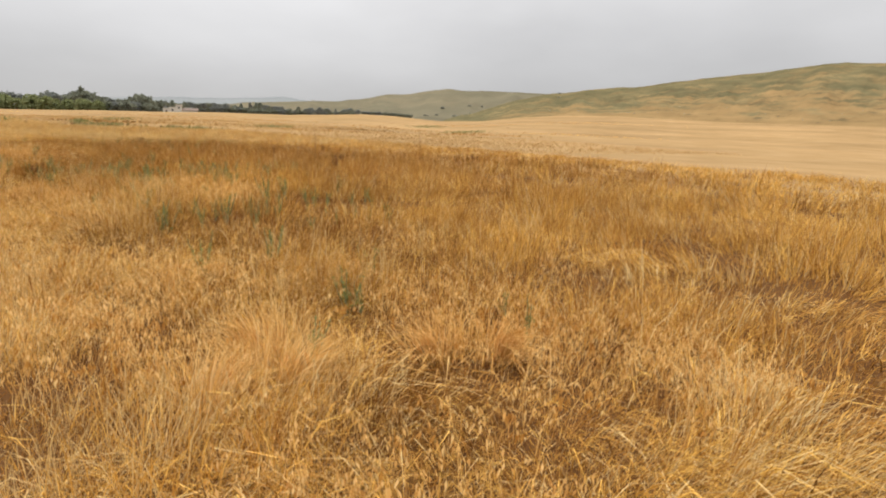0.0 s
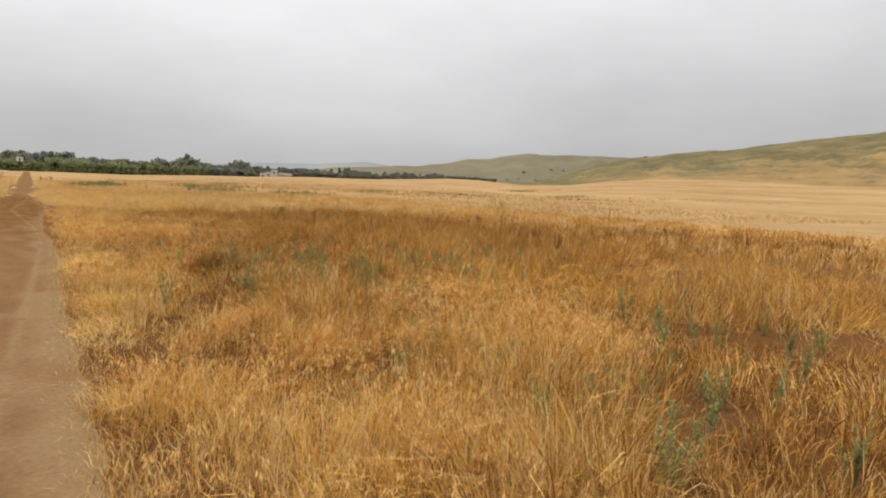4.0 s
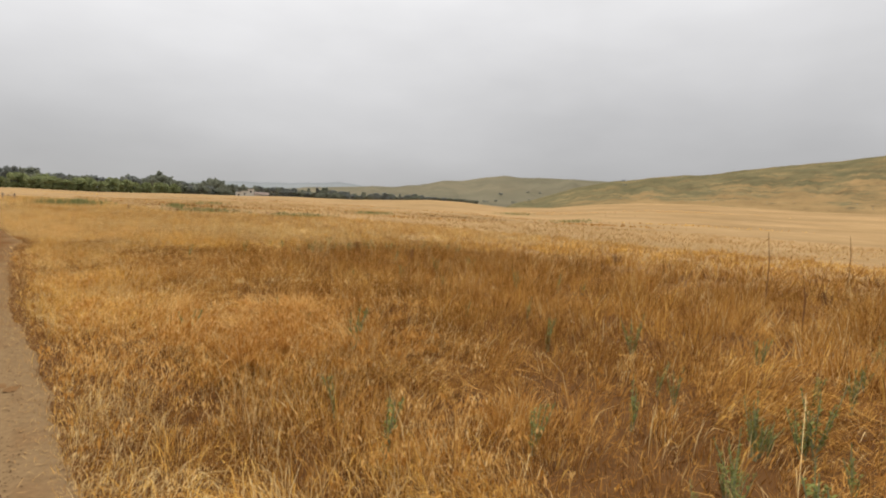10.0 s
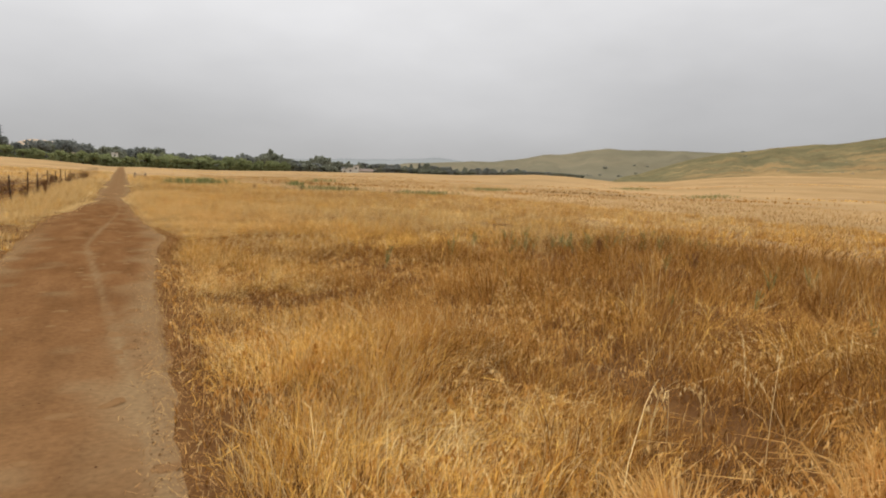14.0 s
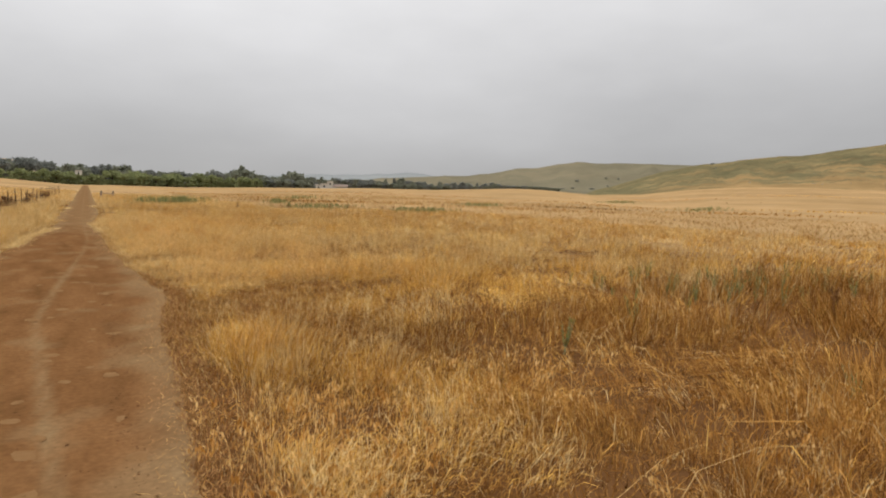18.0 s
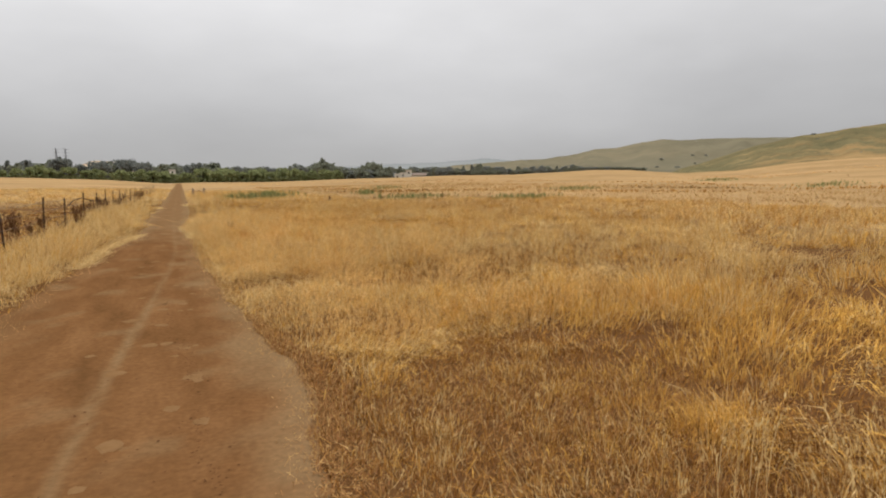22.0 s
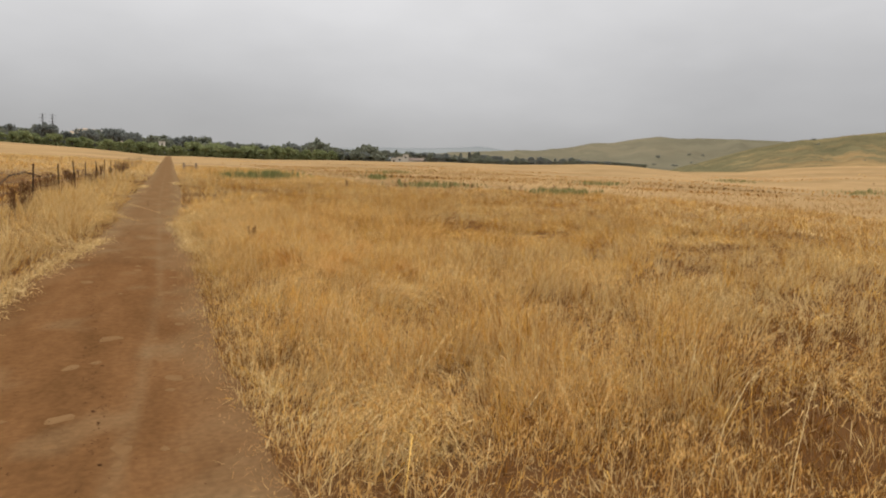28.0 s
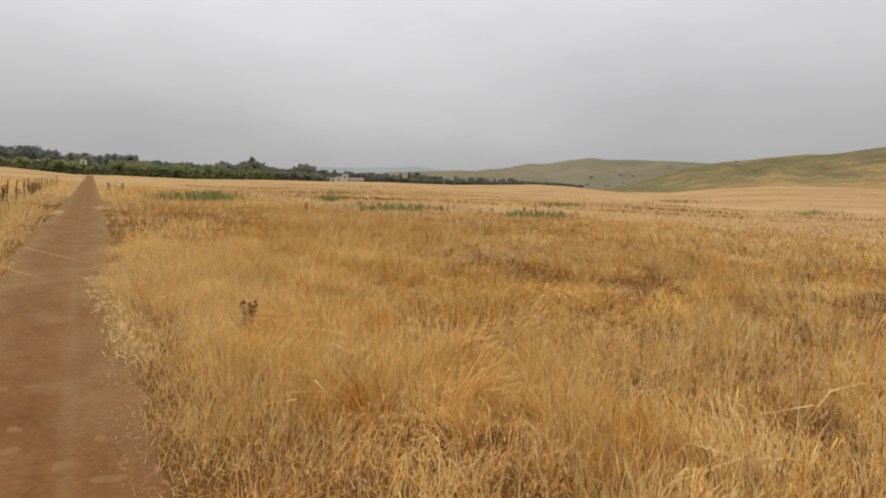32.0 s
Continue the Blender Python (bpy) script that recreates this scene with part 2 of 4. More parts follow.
# ---- helpers for meshes ----
def part(name, bm, mat, parent=None, label="", smooth=False):
    me = bpy.data.meshes.new(name)
    bm.to_mesh(me)
    bm.free()
    me.materials.append(mat)
    if smooth:
        me.polygons.foreach_set("use_smooth", [True] * len(me.polygons))
    ob = new(name, me)
    if parent is not None:
        ob.parent = parent
    if label:
        ob["label"] = label
    return ob


def raw_mesh(name, verts, faces_by_size, mat, smooth=False):
    """A mesh object from arrays: verts (n, 3) and a list of index arrays (k, 3) or (k, 4)."""
    me = bpy.data.meshes.new(name)
    verts = np.asarray(verts, np.float32)
    me.vertices.add(len(verts))
    me.vertices.foreach_set("co", verts.ravel())
    loops = np.concatenate([f.ravel() for f in faces_by_size]).astype(np.int32)
    totals = np.concatenate([np.full(len(f), f.shape[1], np.int32) for f in faces_by_size])
    starts = np.concatenate([[0], np.cumsum(totals)[:-1]]).astype(np.int32)
    me.loops.add(len(loops))
    me.loops.foreach_set("vertex_index", loops)
    me.polygons.add(len(totals))
    me.polygons.foreach_set("loop_start", starts)
    if smooth:
        me.polygons.foreach_set("use_smooth", np.ones(len(totals), bool))
    me.update(calc_edges=True)
    me.materials.append(mat)
    return new(name, me)


rng = np.random.default_rng(7)


def wave(x, y, s, k=0):
    """A cheap smooth noise in the plane, about -1 to 1, with features about s metres wide."""
    x, y = np.asarray(x, float) / s, np.asarray(y, float) / s
    return (np.sin(1.9 * x + 1.3 * y + 1.7 * k) + np.sin(-1.1 * x + 2.3 * y + 0.6 + 2.9 * k) + np.sin(3.1 * x - 0.7 * y + 4.1 * k)
            + 0.6 * np.sin(4.3 * x + 3.7 * y + k) + 0.6 * np.sin(-3.9 * x + 5.1 * y + 2 * k)) / 3.2


def step(a, b, v):
    s = np.clip((np.asarray(v, float) - a) / (b - a), 0, 1)
    return s * s * (3 - 2 * s)


GRID = np.random.default_rng(99).uniform(-1, 1, (256, 256))


def grain(x, y, s, k=0):
    """Smooth lattice noise in the plane, -1 to 1, with features about s metres wide."""
    x, y = np.asarray(x, float) / s + 31.7 * k, np.asarray(y, float) / s + 17.3 * k
    i, j = np.floor(x).astype(int), np.floor(y).astype(int)
    u, v = x - i, y - j
    u, v = u * u * (3 - 2 * u), v * v * (3 - 2 * v)
    a, b = GRID[i % 256, j % 256], GRID[(i + 1) % 256, j % 256]
    c, d = GRID[i % 256, (j + 1) % 256], GRID[(i + 1) % 256, (j + 1) % 256]
    return (a * (1 - u) + b * u) * (1 - v) + (c * (1 - u) + d * u) * v


# ---- the lie of the land ----
CX, CY = 0.0, 14.0
EDGE_AZ = (-180, -60, -16, -11, -5, -1, 2, 7, 12, 17, 22, 28, 35, 38, 42, 46, 50, 54, 58, 62, 67, 78, 100, 180)
EDGE_EL = (0.3, 0.4, 0.47, 0.4, 0.2, -0.1, -0.02, -0.02, 0.18, 0.32, 0.5, 0.55, 0.92, 0.87, 0.6, 0.75, 1.3, 1.6, 1.7, 1.6, 1.5, 1.5, 1.0, 0.3)


def land(x, y):
    """Height of the field: level by the road, rising slowly to its far edge."""
    x, y = np.asarray(x, float) - CX, np.asarray(y, float) - CY
    r, az = np.hypot(x, y), np.degrees(np.arctan2(x, y))
    top = 1.5 + 350 * np.tan(np.radians(np.interp(az, EDGE_AZ, EDGE_EL)))
    s = np.clip((r - 70) / 280, 0, 4)
    return -0.02 + top * np.where(s < 1, s ** 1.3, 1 + (s - 1) * 0.25) + 0.12 * wave(x, y, 22) * step(25, 90, r)


EDGE_Y = (-5, 2, 4, 6.4, 7.5, 9, 10.5, 12, 13, 14.2, 15, 16.4, 18.8, 22, 23.6, 24.6, 25.5, 26.6, 28.6, 29.5, 31, 32, 33.4, 34.8, 35.6, 36.4, 37, 38.6, 40, 41.5, 43, 44.3, 46.5, 49.7, 51.5, 53.4, 55, 59.8, 70, 75.4, 80, 93, 110, 330)
EDGE_X = (-0.05, -0.02, 0.08, 0.22, 0.26, 0.22, 0.19, 0.22, 0.25, 0.21, 0.25, 0.3, 0.36, 0.33, 0.29, 0.17, 0.22, 0.27, 0.3, 0.33, 0.38, 0.46, 0.53, 0.62, 0.8, 0.84, 0.74, 0.62, 0.5, 0.45, 0.36, 0.3, 0.28, 0.27, 0.2, 0.06, 0.18, 0.35, 0.44, 0.3, 0.5, 0.48, 0.5, 0.7)


def right_edge(y):
    y = np.asarray(y, float)
    return np.interp(y, EDGE_Y, EDGE_X) + 0.03 * wave(y, 0 * y, 0.6, 3) + 0.025 * wave(y, 0 * y, 0.23, 4)


def apron(y):
    """Width of the trodden strip between road and grass."""
    return np.interp(y, (20, 24, 26, 28.5, 29.7, 31.8, 33, 36.5, 38), (0.02, 0.2, 0.32, 0.3, 0.44, 0.34, 0.2, 0.2, 0.0)) * (1 + 0.35 * wave(y, 0 * y, 0.8, 9))


def left_edge(y):
    y = np.asarray(y, float)
    return -1.72 + 0.09 * wave(y, 0 * y, 2.7, 5) + 0.06 * wave(y, 0 * y, 0.7, 6) + 0.04 * wave(y, 0 * y, 0.25, 7) + np.interp(y, (42, 43, 45.4, 47, 49, 51, 55.3, 63.6, 67, 70, 75.7, 87, 110, 330), (0, 0.1, 0.18, 0.27, 0.5, 0.64, 0.62, 0.4, 0.55, 0.65, 0.5, 0.6, 0.5, 0.2))


def polar_sheet(name, azs, rs, height, mat):
    A, R = np.meshgrid(np.radians(azs), rs)
    x, y = CX + R * np.sin(A), CY + R * np.cos(A)
    z = height(x, y, np.degrees(A), R)
    v = np.stack([x, y, z], -1).reshape(-1, 3)
    k, n = A.shape
    i = (np.arange(k - 1)[:, None] * n + np.arange(n - 1)[None]).ravel()
    return raw_mesh(name, v, [np.stack([i, i + n, i + n + 1, i + 1], 1)], mat, True)


azs = np.concatenate([np.arange(-180, -24, 4.0), np.arange(-24, 100, 0.5), np.arange(100, 181, 4.0)])
rs = np.concatenate([[0.01, 1, 2.5], np.arange(4, 110, 2.0), np.geomspace(112, 900, 60), np.geomspace(950, 4200, 14)])
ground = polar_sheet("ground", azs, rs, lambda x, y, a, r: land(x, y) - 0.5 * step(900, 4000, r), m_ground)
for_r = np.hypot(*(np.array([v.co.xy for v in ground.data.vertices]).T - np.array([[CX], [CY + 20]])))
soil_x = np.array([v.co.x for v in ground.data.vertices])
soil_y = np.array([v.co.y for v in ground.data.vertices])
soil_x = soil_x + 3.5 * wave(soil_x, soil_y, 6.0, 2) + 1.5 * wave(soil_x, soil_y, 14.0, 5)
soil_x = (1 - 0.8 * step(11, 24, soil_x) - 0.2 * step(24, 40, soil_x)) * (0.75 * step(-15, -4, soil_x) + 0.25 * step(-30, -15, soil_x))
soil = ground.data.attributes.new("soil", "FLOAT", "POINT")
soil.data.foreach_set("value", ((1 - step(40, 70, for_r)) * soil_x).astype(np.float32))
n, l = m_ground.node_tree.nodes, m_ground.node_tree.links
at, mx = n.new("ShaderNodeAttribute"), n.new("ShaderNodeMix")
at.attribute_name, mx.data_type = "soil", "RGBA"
# Soil under the near grass; shade between tufts is put into its brown
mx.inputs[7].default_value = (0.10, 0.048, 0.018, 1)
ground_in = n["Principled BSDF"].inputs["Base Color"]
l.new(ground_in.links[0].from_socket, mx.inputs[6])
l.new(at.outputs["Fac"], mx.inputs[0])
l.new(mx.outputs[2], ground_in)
tagged(ground, "golden dry grassland stretching to the hills", "ground", kind="structure")

RIGHT_AZ = (42, 45, 48, 50.7, 53, 55, 57.3, 58.5, 61, 64.2, 68.4, 71.6, 74.2, 76.6, 80, 85, 95, 110)
RIGHT_EL = (0.6, 1.6, 2.6, 3.27, 3.55, 3.82, 4.13, 4.12, 4.5, 4.97, 5.45, 5.9, 6.14, 6.05, 5.8, 5.3, 4.0, 1.0)
MID_AZ = (20, 23.5, 26.8, 29.3, 31.8, 34.3, 36.2, 38.1, 40.0, 41.7, 43, 45.8, 50, 52, 58, 66, 75)
MID_EL = (0.9, 1.35, 1.66, 1.82, 1.94, 2.3, 2.7, 2.86, 3.23, 3.47, 3.38, 3.42, 3.38, 3.28, 2.9, 1.8, 0.6)
FAR_AZ = (6, 10, 13, 16.5, 19, 21, 24.4, 26.5, 29, 32, 36, 40)
FAR_EL = (0.5, 0.9, 1.25, 1.5, 1.6, 1.68, 1.86, 2.09, 1.84, 1.6, 1.2, 0.6)


def hill(name, label, az_table, el_table, r0, r1, mat, rough, step_az=0.4, gully=0.0, rows=26):
    def height(x, y, a, r):
        crest = 1.5 + r1 * np.tan(np.radians(np.interp(a, az_table, el_table)))
        s = (r - r0) / (r1 - r0)
        base = land(x, y) - 1.0
        up = np.where(s < 1, step(0, 1, s) * 0.55 + 0.45 * np.clip(s, 0, 1), 1 - 0.6 * (s - 1) ** 2)
        crest = crest + rough * wave(a * 9, r * 0.02, 14)
        fold = gully * (wave(a * 12, r * 0.03, 22, 4) + 0.5 * wave(a * 12, r * 0.12, 9, 5) + 0.4 * wave(a * 12, r * 0.3, 4, 6) + 0.3 * wave(a * 12, r * 0.6, 2.2, 7)) * np.sin(np.pi * np.clip(s, 0, 1))
        return base + np.maximum(crest - base, 0) * up + fold
    rr = np.concatenate([np.linspace(r0, r1, rows), r1 * np.array([1.05, 1.15, 1.3])])
    az_row = np.arange(az_table[0], az_table[-1] + 0.01, step_az)
    ob = polar_sheet(name, az_row, rr, height, mat)
    A, R = np.meshgrid(az_row, rr)
    s = (R - r0) / (r1 - r0) + 0.10 * wave(A * 10, R * 0.3, 30, 2) + 0.06 * wave(A * 10, R, 14, 3) + 0.06 * wave(A * 10, R, 5, 4)
    attr = ob.data.attributes.new("lower_slope", "FLOAT", "POINT")
    s = s + 0.22 * grain(A, R, 3.0, 61) + 0.12 * grain(A, R / 12, 1.1, 62)
    foot = 1 - step(0.02, 0.42, s - 0.12 * step(54, 66, A))
    streak = step(0.25, 0.7, grain(A, R / 10, 1.3, 63) + 0.5 * grain(A, R / 10, 0.5, 64))
    patch = np.clip(0.95 * foot * step(44, 52, A) + 0.38 * streak * step(50, 57, A), 0, 1)
    attr.data.foreach_set("value", patch.astype(np.float32).ravel())
    # short darker streaks across the lower slope, in colour only
    dark_streak = step(0.45, 0.85, grain(A * 1.0, R / 7, 0.75, 65) + 0.3 * grain(A, R / 7, 0.3, 66)) * step(0.12, 0.25, s) * (1 - step(0.5, 0.75, s)) * step(53, 58, A)
    ob.data.attributes.new("dark_streak", "FLOAT", "POINT").data.foreach_set("value", (0.8 * dark_streak).astype(np.float32).ravel())
    return tagged(ob, label, "hill", kind="structure")


n, l = m_hill.node_tree.nodes, m_hill.node_tree.links
at, mx = n.new("ShaderNodeAttribute"), n.new("ShaderNodeMix")
at.attribute_name, mx.data_type = "lower_slope", "RGBA"
mx.inputs[7].default_value = (0.25, 0.163, 0.074, 1)
hill_in = [x for x in n if x.type == "VECT_MATH"][0].inputs[0]
l.new(hill_in.links[0].from_socket, mx.inputs[6])
l.new(at.outputs["Fac"], mx.inputs[0])
at2, mx2 = n.new("ShaderNodeAttribute"), n.new("ShaderNodeMix")
at2.attribute_name, mx2.data_type = "dark_streak", "RGBA"
mx2.inputs[7].default_value = (0.11, 0.085, 0.045, 1)
l.new(at2.outputs["Fac"], mx2.inputs[0])
l.new(mx.outputs[2], mx2.inputs[6])
l.new(mx2.outputs[2], hill_in)
hill("backdrop_near_hill", "rounded hill with golden grass and olive green slopes", RIGHT_AZ, RIGHT_EL, 330, 640, m_hill, 0.25, 0.2, 1.5, 70)
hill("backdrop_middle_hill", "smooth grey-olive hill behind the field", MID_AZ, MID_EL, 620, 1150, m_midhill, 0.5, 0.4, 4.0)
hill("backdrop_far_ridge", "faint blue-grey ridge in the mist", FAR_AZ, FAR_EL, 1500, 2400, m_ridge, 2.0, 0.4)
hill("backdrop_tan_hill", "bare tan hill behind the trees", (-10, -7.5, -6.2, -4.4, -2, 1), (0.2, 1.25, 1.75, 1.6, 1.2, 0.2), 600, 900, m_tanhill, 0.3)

# ---- road ----
ys = np.concatenate([np.arange(-4, 70, 0.12), np.arange(70, 130, 0.5), np.arange(130, 331, 4.0)])
us = np.linspace(0, 1, 41)
Y, U = np.meshgrid(ys, us, indexing="ij")
L, R = left_edge(Y) - 0.12, right_edge(Y) + 0.12
X = L + (R - L) * U
edge = np.minimum(X - L, R - X)
line = np.interp(Y, (10, 20, 24, 28, 31.4, 34.5, 36.6, 39.3, 43, 46, 60), (-0.3, 0.1, 0.2, -0.1, -0.36, -0.6, -0.53, -0.36, -0.17, -0.1, -0.3))
track = np.exp(-((X - line) / 0.042) ** 2) * (0.55 + 0.45 * step(-0.3, 0.4, wave(Y, X, 3.0, 9))) * (1 - 0.6 * step(42, 46, Y))
Z = 0.012 * np.exp(-((X + 0.75) / 0.5) ** 2) - 0.012 * np.exp(-((X + 1.35) / 0.22) ** 2) - 0.012 * np.exp(-((X - 0.02) / 0.2) ** 2)
Z = Z + 0.006 * wave(X, Y, 0.25, 2) + 0.004 * wave(X, Y, 0.09, 3) + 0.012 - 0.06 * (1 - step(0, 0.14, edge)) - 0.008 * track
Z = Z + land(X, Y) + 0.02
road = raw_mesh("road", np.stack([X, Y, Z], -1).reshape(-1, 3), [
    (lambda i, n: np.stack([i, i + 1, i + n + 1, i + n], 1))((np.arange(len(ys) - 1)[:, None] * len(us) + np.arange(len(us) - 1)[None]).ravel(), len(us))], m_road, True)
dust = np.clip((0.7 - 0.3 * step(37, 41, Y)) * (1 - 0.6 * step(34, 38, Y) * (1 - step(46, 50, Y)) * (X < -0.6)) * (1 - step(0.12, 0.6, edge + 0.22 * wave(X, Y, 0.8, 4) + 0.1 * wave(X, Y, 0.25, 5))) + 0.7 * track + 0.36 * (1 - step(19, 32, Y + 2 * wave(X, Y, 1.5, 7)))
               + 0.35 * step(0.35, 0.9, wave(X, Y, 0.45, 8)) + 0.4 * step(46, 55, Y + 1.5 * wave(X, Y, 1.2, 11)), 0, 1)
attr = road.data.attributes.new("dust", "FLOAT", "POINT")
attr.data.foreach_set("value", dust.astype(np.float32).ravel())
tagged(road, "straight red-brown dirt track of packed earth", "dirt road", kind="structure")

# ---- far trees, houses and masts ----
def leaf_cards(centres, radii, count, size, r):
    """Small random leaf sprays on the skin and inside of several round clumps."""
    k = r.integers(0, len(centres), count)
    d = r.normal(size=(count, 3))
    d /= np.linalg.norm(d, axis=1)[:, None]
    p = np.asarray(centres)[k] + d * (np.asarray(radii)[k] * r.uniform(0.55, 1.05, count)[:, None])
    a, b = r.normal(size=(count, 3)), r.normal(size=(count, 3))
    a /= np.linalg.norm(a, axis=1)[:, None]
    b -= a * (a * b).sum(1)[:, None]
    b /= np.linalg.norm(b, axis=1)[:, None]
    s = size * r.uniform(0.6, 1.3, count)[:, None]
    v = np.stack([p - a * s, p + b * s * 0.6, p + a * s, p - b * s * 0.6], 1).reshape(-1, 3)
    return v, np.arange(count * 4).reshape(-1, 4)


def limb(bm, p, q, r0, r1, seg=6):
    d = (Vector(q) - Vector(p))
    m = Matrix.Translation((Vector(p) + Vector(q)) / 2) @ d.to_track_quat("Z", "Y").to_matrix().to_4x4()
    bmesh.ops.create_cone(bm, cap_ends=True, segments=seg, radius1=r0, radius2=r1, depth=d.length, matrix=m)


def tree(kind, seed):
    """A tree 10 m high at the origin: trunk with limbs, and a ragged crown."""
    r = np.random.default_rng(seed)
    root = new("tree")
    bm = bmesh.new()
    limb(bm, (0, 0, -0.5), (0.2, 0.1, 4.0), 0.35, 0.22, 8)
    cs, rd = [], []
    n = 11 if kind != "conifer" else 8
    for i in range(n):
        if kind == "conifer":
            z = 1.8 + 7.2 * i / (n - 1)
            c = (r.normal() * 0.3, r.normal() * 0.3, z)
            rad = (2.1 * (1 - i / n) + 0.35, 2.1 * (1 - i / n) + 0.35, 0.8)
        else:
            a = i * 2.4 + r.uniform(-0.4, 0.4)
            w = (3.6 if kind == "oak" else 2.9) * math.sqrt((i + 0.5) / n)
            z = 7.6 - 4.6 * (w / 3.6) ** 1.3 * r.uniform(0.4, 1.1) + r.uniform(-0.5, 0.8)
            c = (w * math.cos(a), w * math.sin(a), z)
            s = r.uniform(1.2, 2.0)
            rad = (s, s, s * (0.8 if kind == "oak" else 1.1))
            if i % 2 == 0:
                limb(bm, (0.15, 0.1, 3.4), c, 0.14, 0.05, 5)
        cs.append(c)
        rd.append(rad)
    for i in range(7):
        a = i * 0.9 + r.uniform(-0.2, 0.2)
        cs.append((2.6 * math.cos(a), 2.6 * math.sin(a), r.uniform(0.4, 2.6)))
        rd.append((1.5, 1.5, 1.5))
    part("trunk", bm, m_bark, root)
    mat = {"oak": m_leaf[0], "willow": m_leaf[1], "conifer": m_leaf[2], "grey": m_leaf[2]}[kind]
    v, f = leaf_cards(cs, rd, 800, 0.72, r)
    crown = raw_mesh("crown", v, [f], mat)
    crown.parent = root
    return root


KINDS = {"oak": "dark green broad oak at the field's edge", "willow": "light green bushy tree at the field's edge",
         "grey": "grey-green tree in the far belt", "conifer": "slender dark conifer in the far belt"}
protos = {}
for i, k in enumerate(KINDS):
    protos[k] = [tree(k, 10 * i + j) for j in range(3)]
    for p in protos[k]:
        tagged(p, KINDS[k], "tree", "trees of the far belt")
TOP_AZ = (-22, -14.3, -12.6, -10.7, -8.8, -8.2, -7.2, -5.6, -3.9, -2.6, -0.4, 1.4, 2.8, 3.8, 4.7, 6.7, 8.6, 9.6, 10.6, 11.9, 13.2, 14.2, 16.4, 17.8, 19.9, 22, 24.6, 26.1, 27.2, 29.7, 32.2, 34.7, 36.2, 38.6, 40.0)
TOP_EL = (1.5, 1.45, 1.45, 1.75, 1.85, 1.9, 1.5, 1.75, 1.9, 1.6, 1.6, 1.65, 1.65, 1.3, 1.4, 1.35, 1.2, 1.6, 1.45, 2.07, 1.55, 1.2, 1.84, 1.35, 1.35, 1.35, 1.3, 1.6, 1.3, 1.3, 1.38, 1.42, 1.15, 1.2, 0.9)
tr = random.Random(4)


def from_spot(az, r):
    return -0.1 + r * math.sin(radians(az)), 28.0 + r * math.cos(radians(az))


used = set()


def plant_tree(kind, az, r, top_el, wide=1.0):
    x, y = from_spot(az, r)
    z = float(land(x, y))
    h = max(2.5, 1.5 + r * math.tan(radians(top_el)) - z)
    pr = tr.choice(protos[kind])
    m = pose(x, y, z, 0, 0, tr.uniform(0, 360)) @ Matrix.Diagonal((h / 9.0 * wide, h / 9.0 * wide, h / 9.0, 1))
    if pr not in used:
        used.add(pr)
        pr.matrix_basis = m
        return
    c = copy_thing(pr, Matrix())
    c.matrix_basis = m


az = -21.0
while az < 40.5:
    el = float(np.interp(az, TOP_AZ, TOP_EL))
    if az < -1 and tr.random() < 0.35:
        kind = "conifer" if az < -6 else "grey"
    elif az > 21:
        kind = tr.choice(("conifer", "grey", "grey", "oak"))
    else:
        kind = tr.choice(("oak", "oak", "grey"))
    plant_tree(kind, az, tr.uniform(410, 470), el * tr.uniform(0.9, 1.02), 1.15)
    az += tr.uniform(0.55, 0.8)
for az_p, el_p in zip(TOP_AZ, TOP_EL):
    if -15 < az_p < 40:
        plant_tree("oak" if az_p > 5 else "grey", az_p, tr.uniform(415, 440), el_p, 0.9)
az = -21.0
while az < 14:
    plant_tree("willow", az + tr.uniform(-0.2, 0.2), tr.uniform(370, 395), tr.uniform(0.65, 1.1) + (0.2 if 1 < az < 11 else 0) + 0.6 * float(np.interp(az, EDGE_AZ, EDGE_EL)), 1.5)
    az += tr.uniform(0.5, 1.0)
az = 14.0
while az < 40.5:
    if not 17.6 < az < 22.4:
        plant_tree(tr.choice(("grey", "oak")), az, tr.uniform(375, 400), tr.uniform(0.95, 1.12), 1.9)
    az += tr.uniform(0.4, 0.6)


def box(bm, x0, x1, y0, y1, z0, z1):
    bmesh.ops.create_cube(bm, size=1, matrix=Matrix.Translation(((x0 + x1) / 2, (y0 + y1) / 2, (z0 + z1) / 2)) @ Matrix.Diagonal((x1 - x0, y1 - y0, z1 - z0, 1)))


def gable(bm, x0, x1, y0, y1, z0, rise, over=0.4):
    """A gabled roof with some thickness; the ridge runs along x."""
    x0, x1, y0, y1 = x0 - over, x1 + over, y0 - over, y1 + over
    ym, t = (y0 + y1) / 2, 0.18
    v = [bm.verts.new(p) for p in ((x0, y0, z0), (x1, y0, z0), (x1, ym, z0 + rise), (x0, ym, z0 + rise), (x0, y1, z0), (x1, y1, z0),
                                   (x0, y0, z0 + t), (x1, y0, z0 + t), (x1, ym, z0 + rise + t), (x0, ym, z0 + rise + t), (x0, y1, z0 + t), (x1, y1, z0 + t))]
    for f in ((0, 1, 2, 3), (3, 2, 5, 4), (6, 9, 8, 7), (9, 10, 11, 8), (0, 6, 7, 1), (4, 5, 11, 10), (0, 3, 9, 6), (3, 4, 10, 9), (1, 7, 8, 2), (2, 8, 11, 5)):
        bm.faces.new([v[i] for i in f])


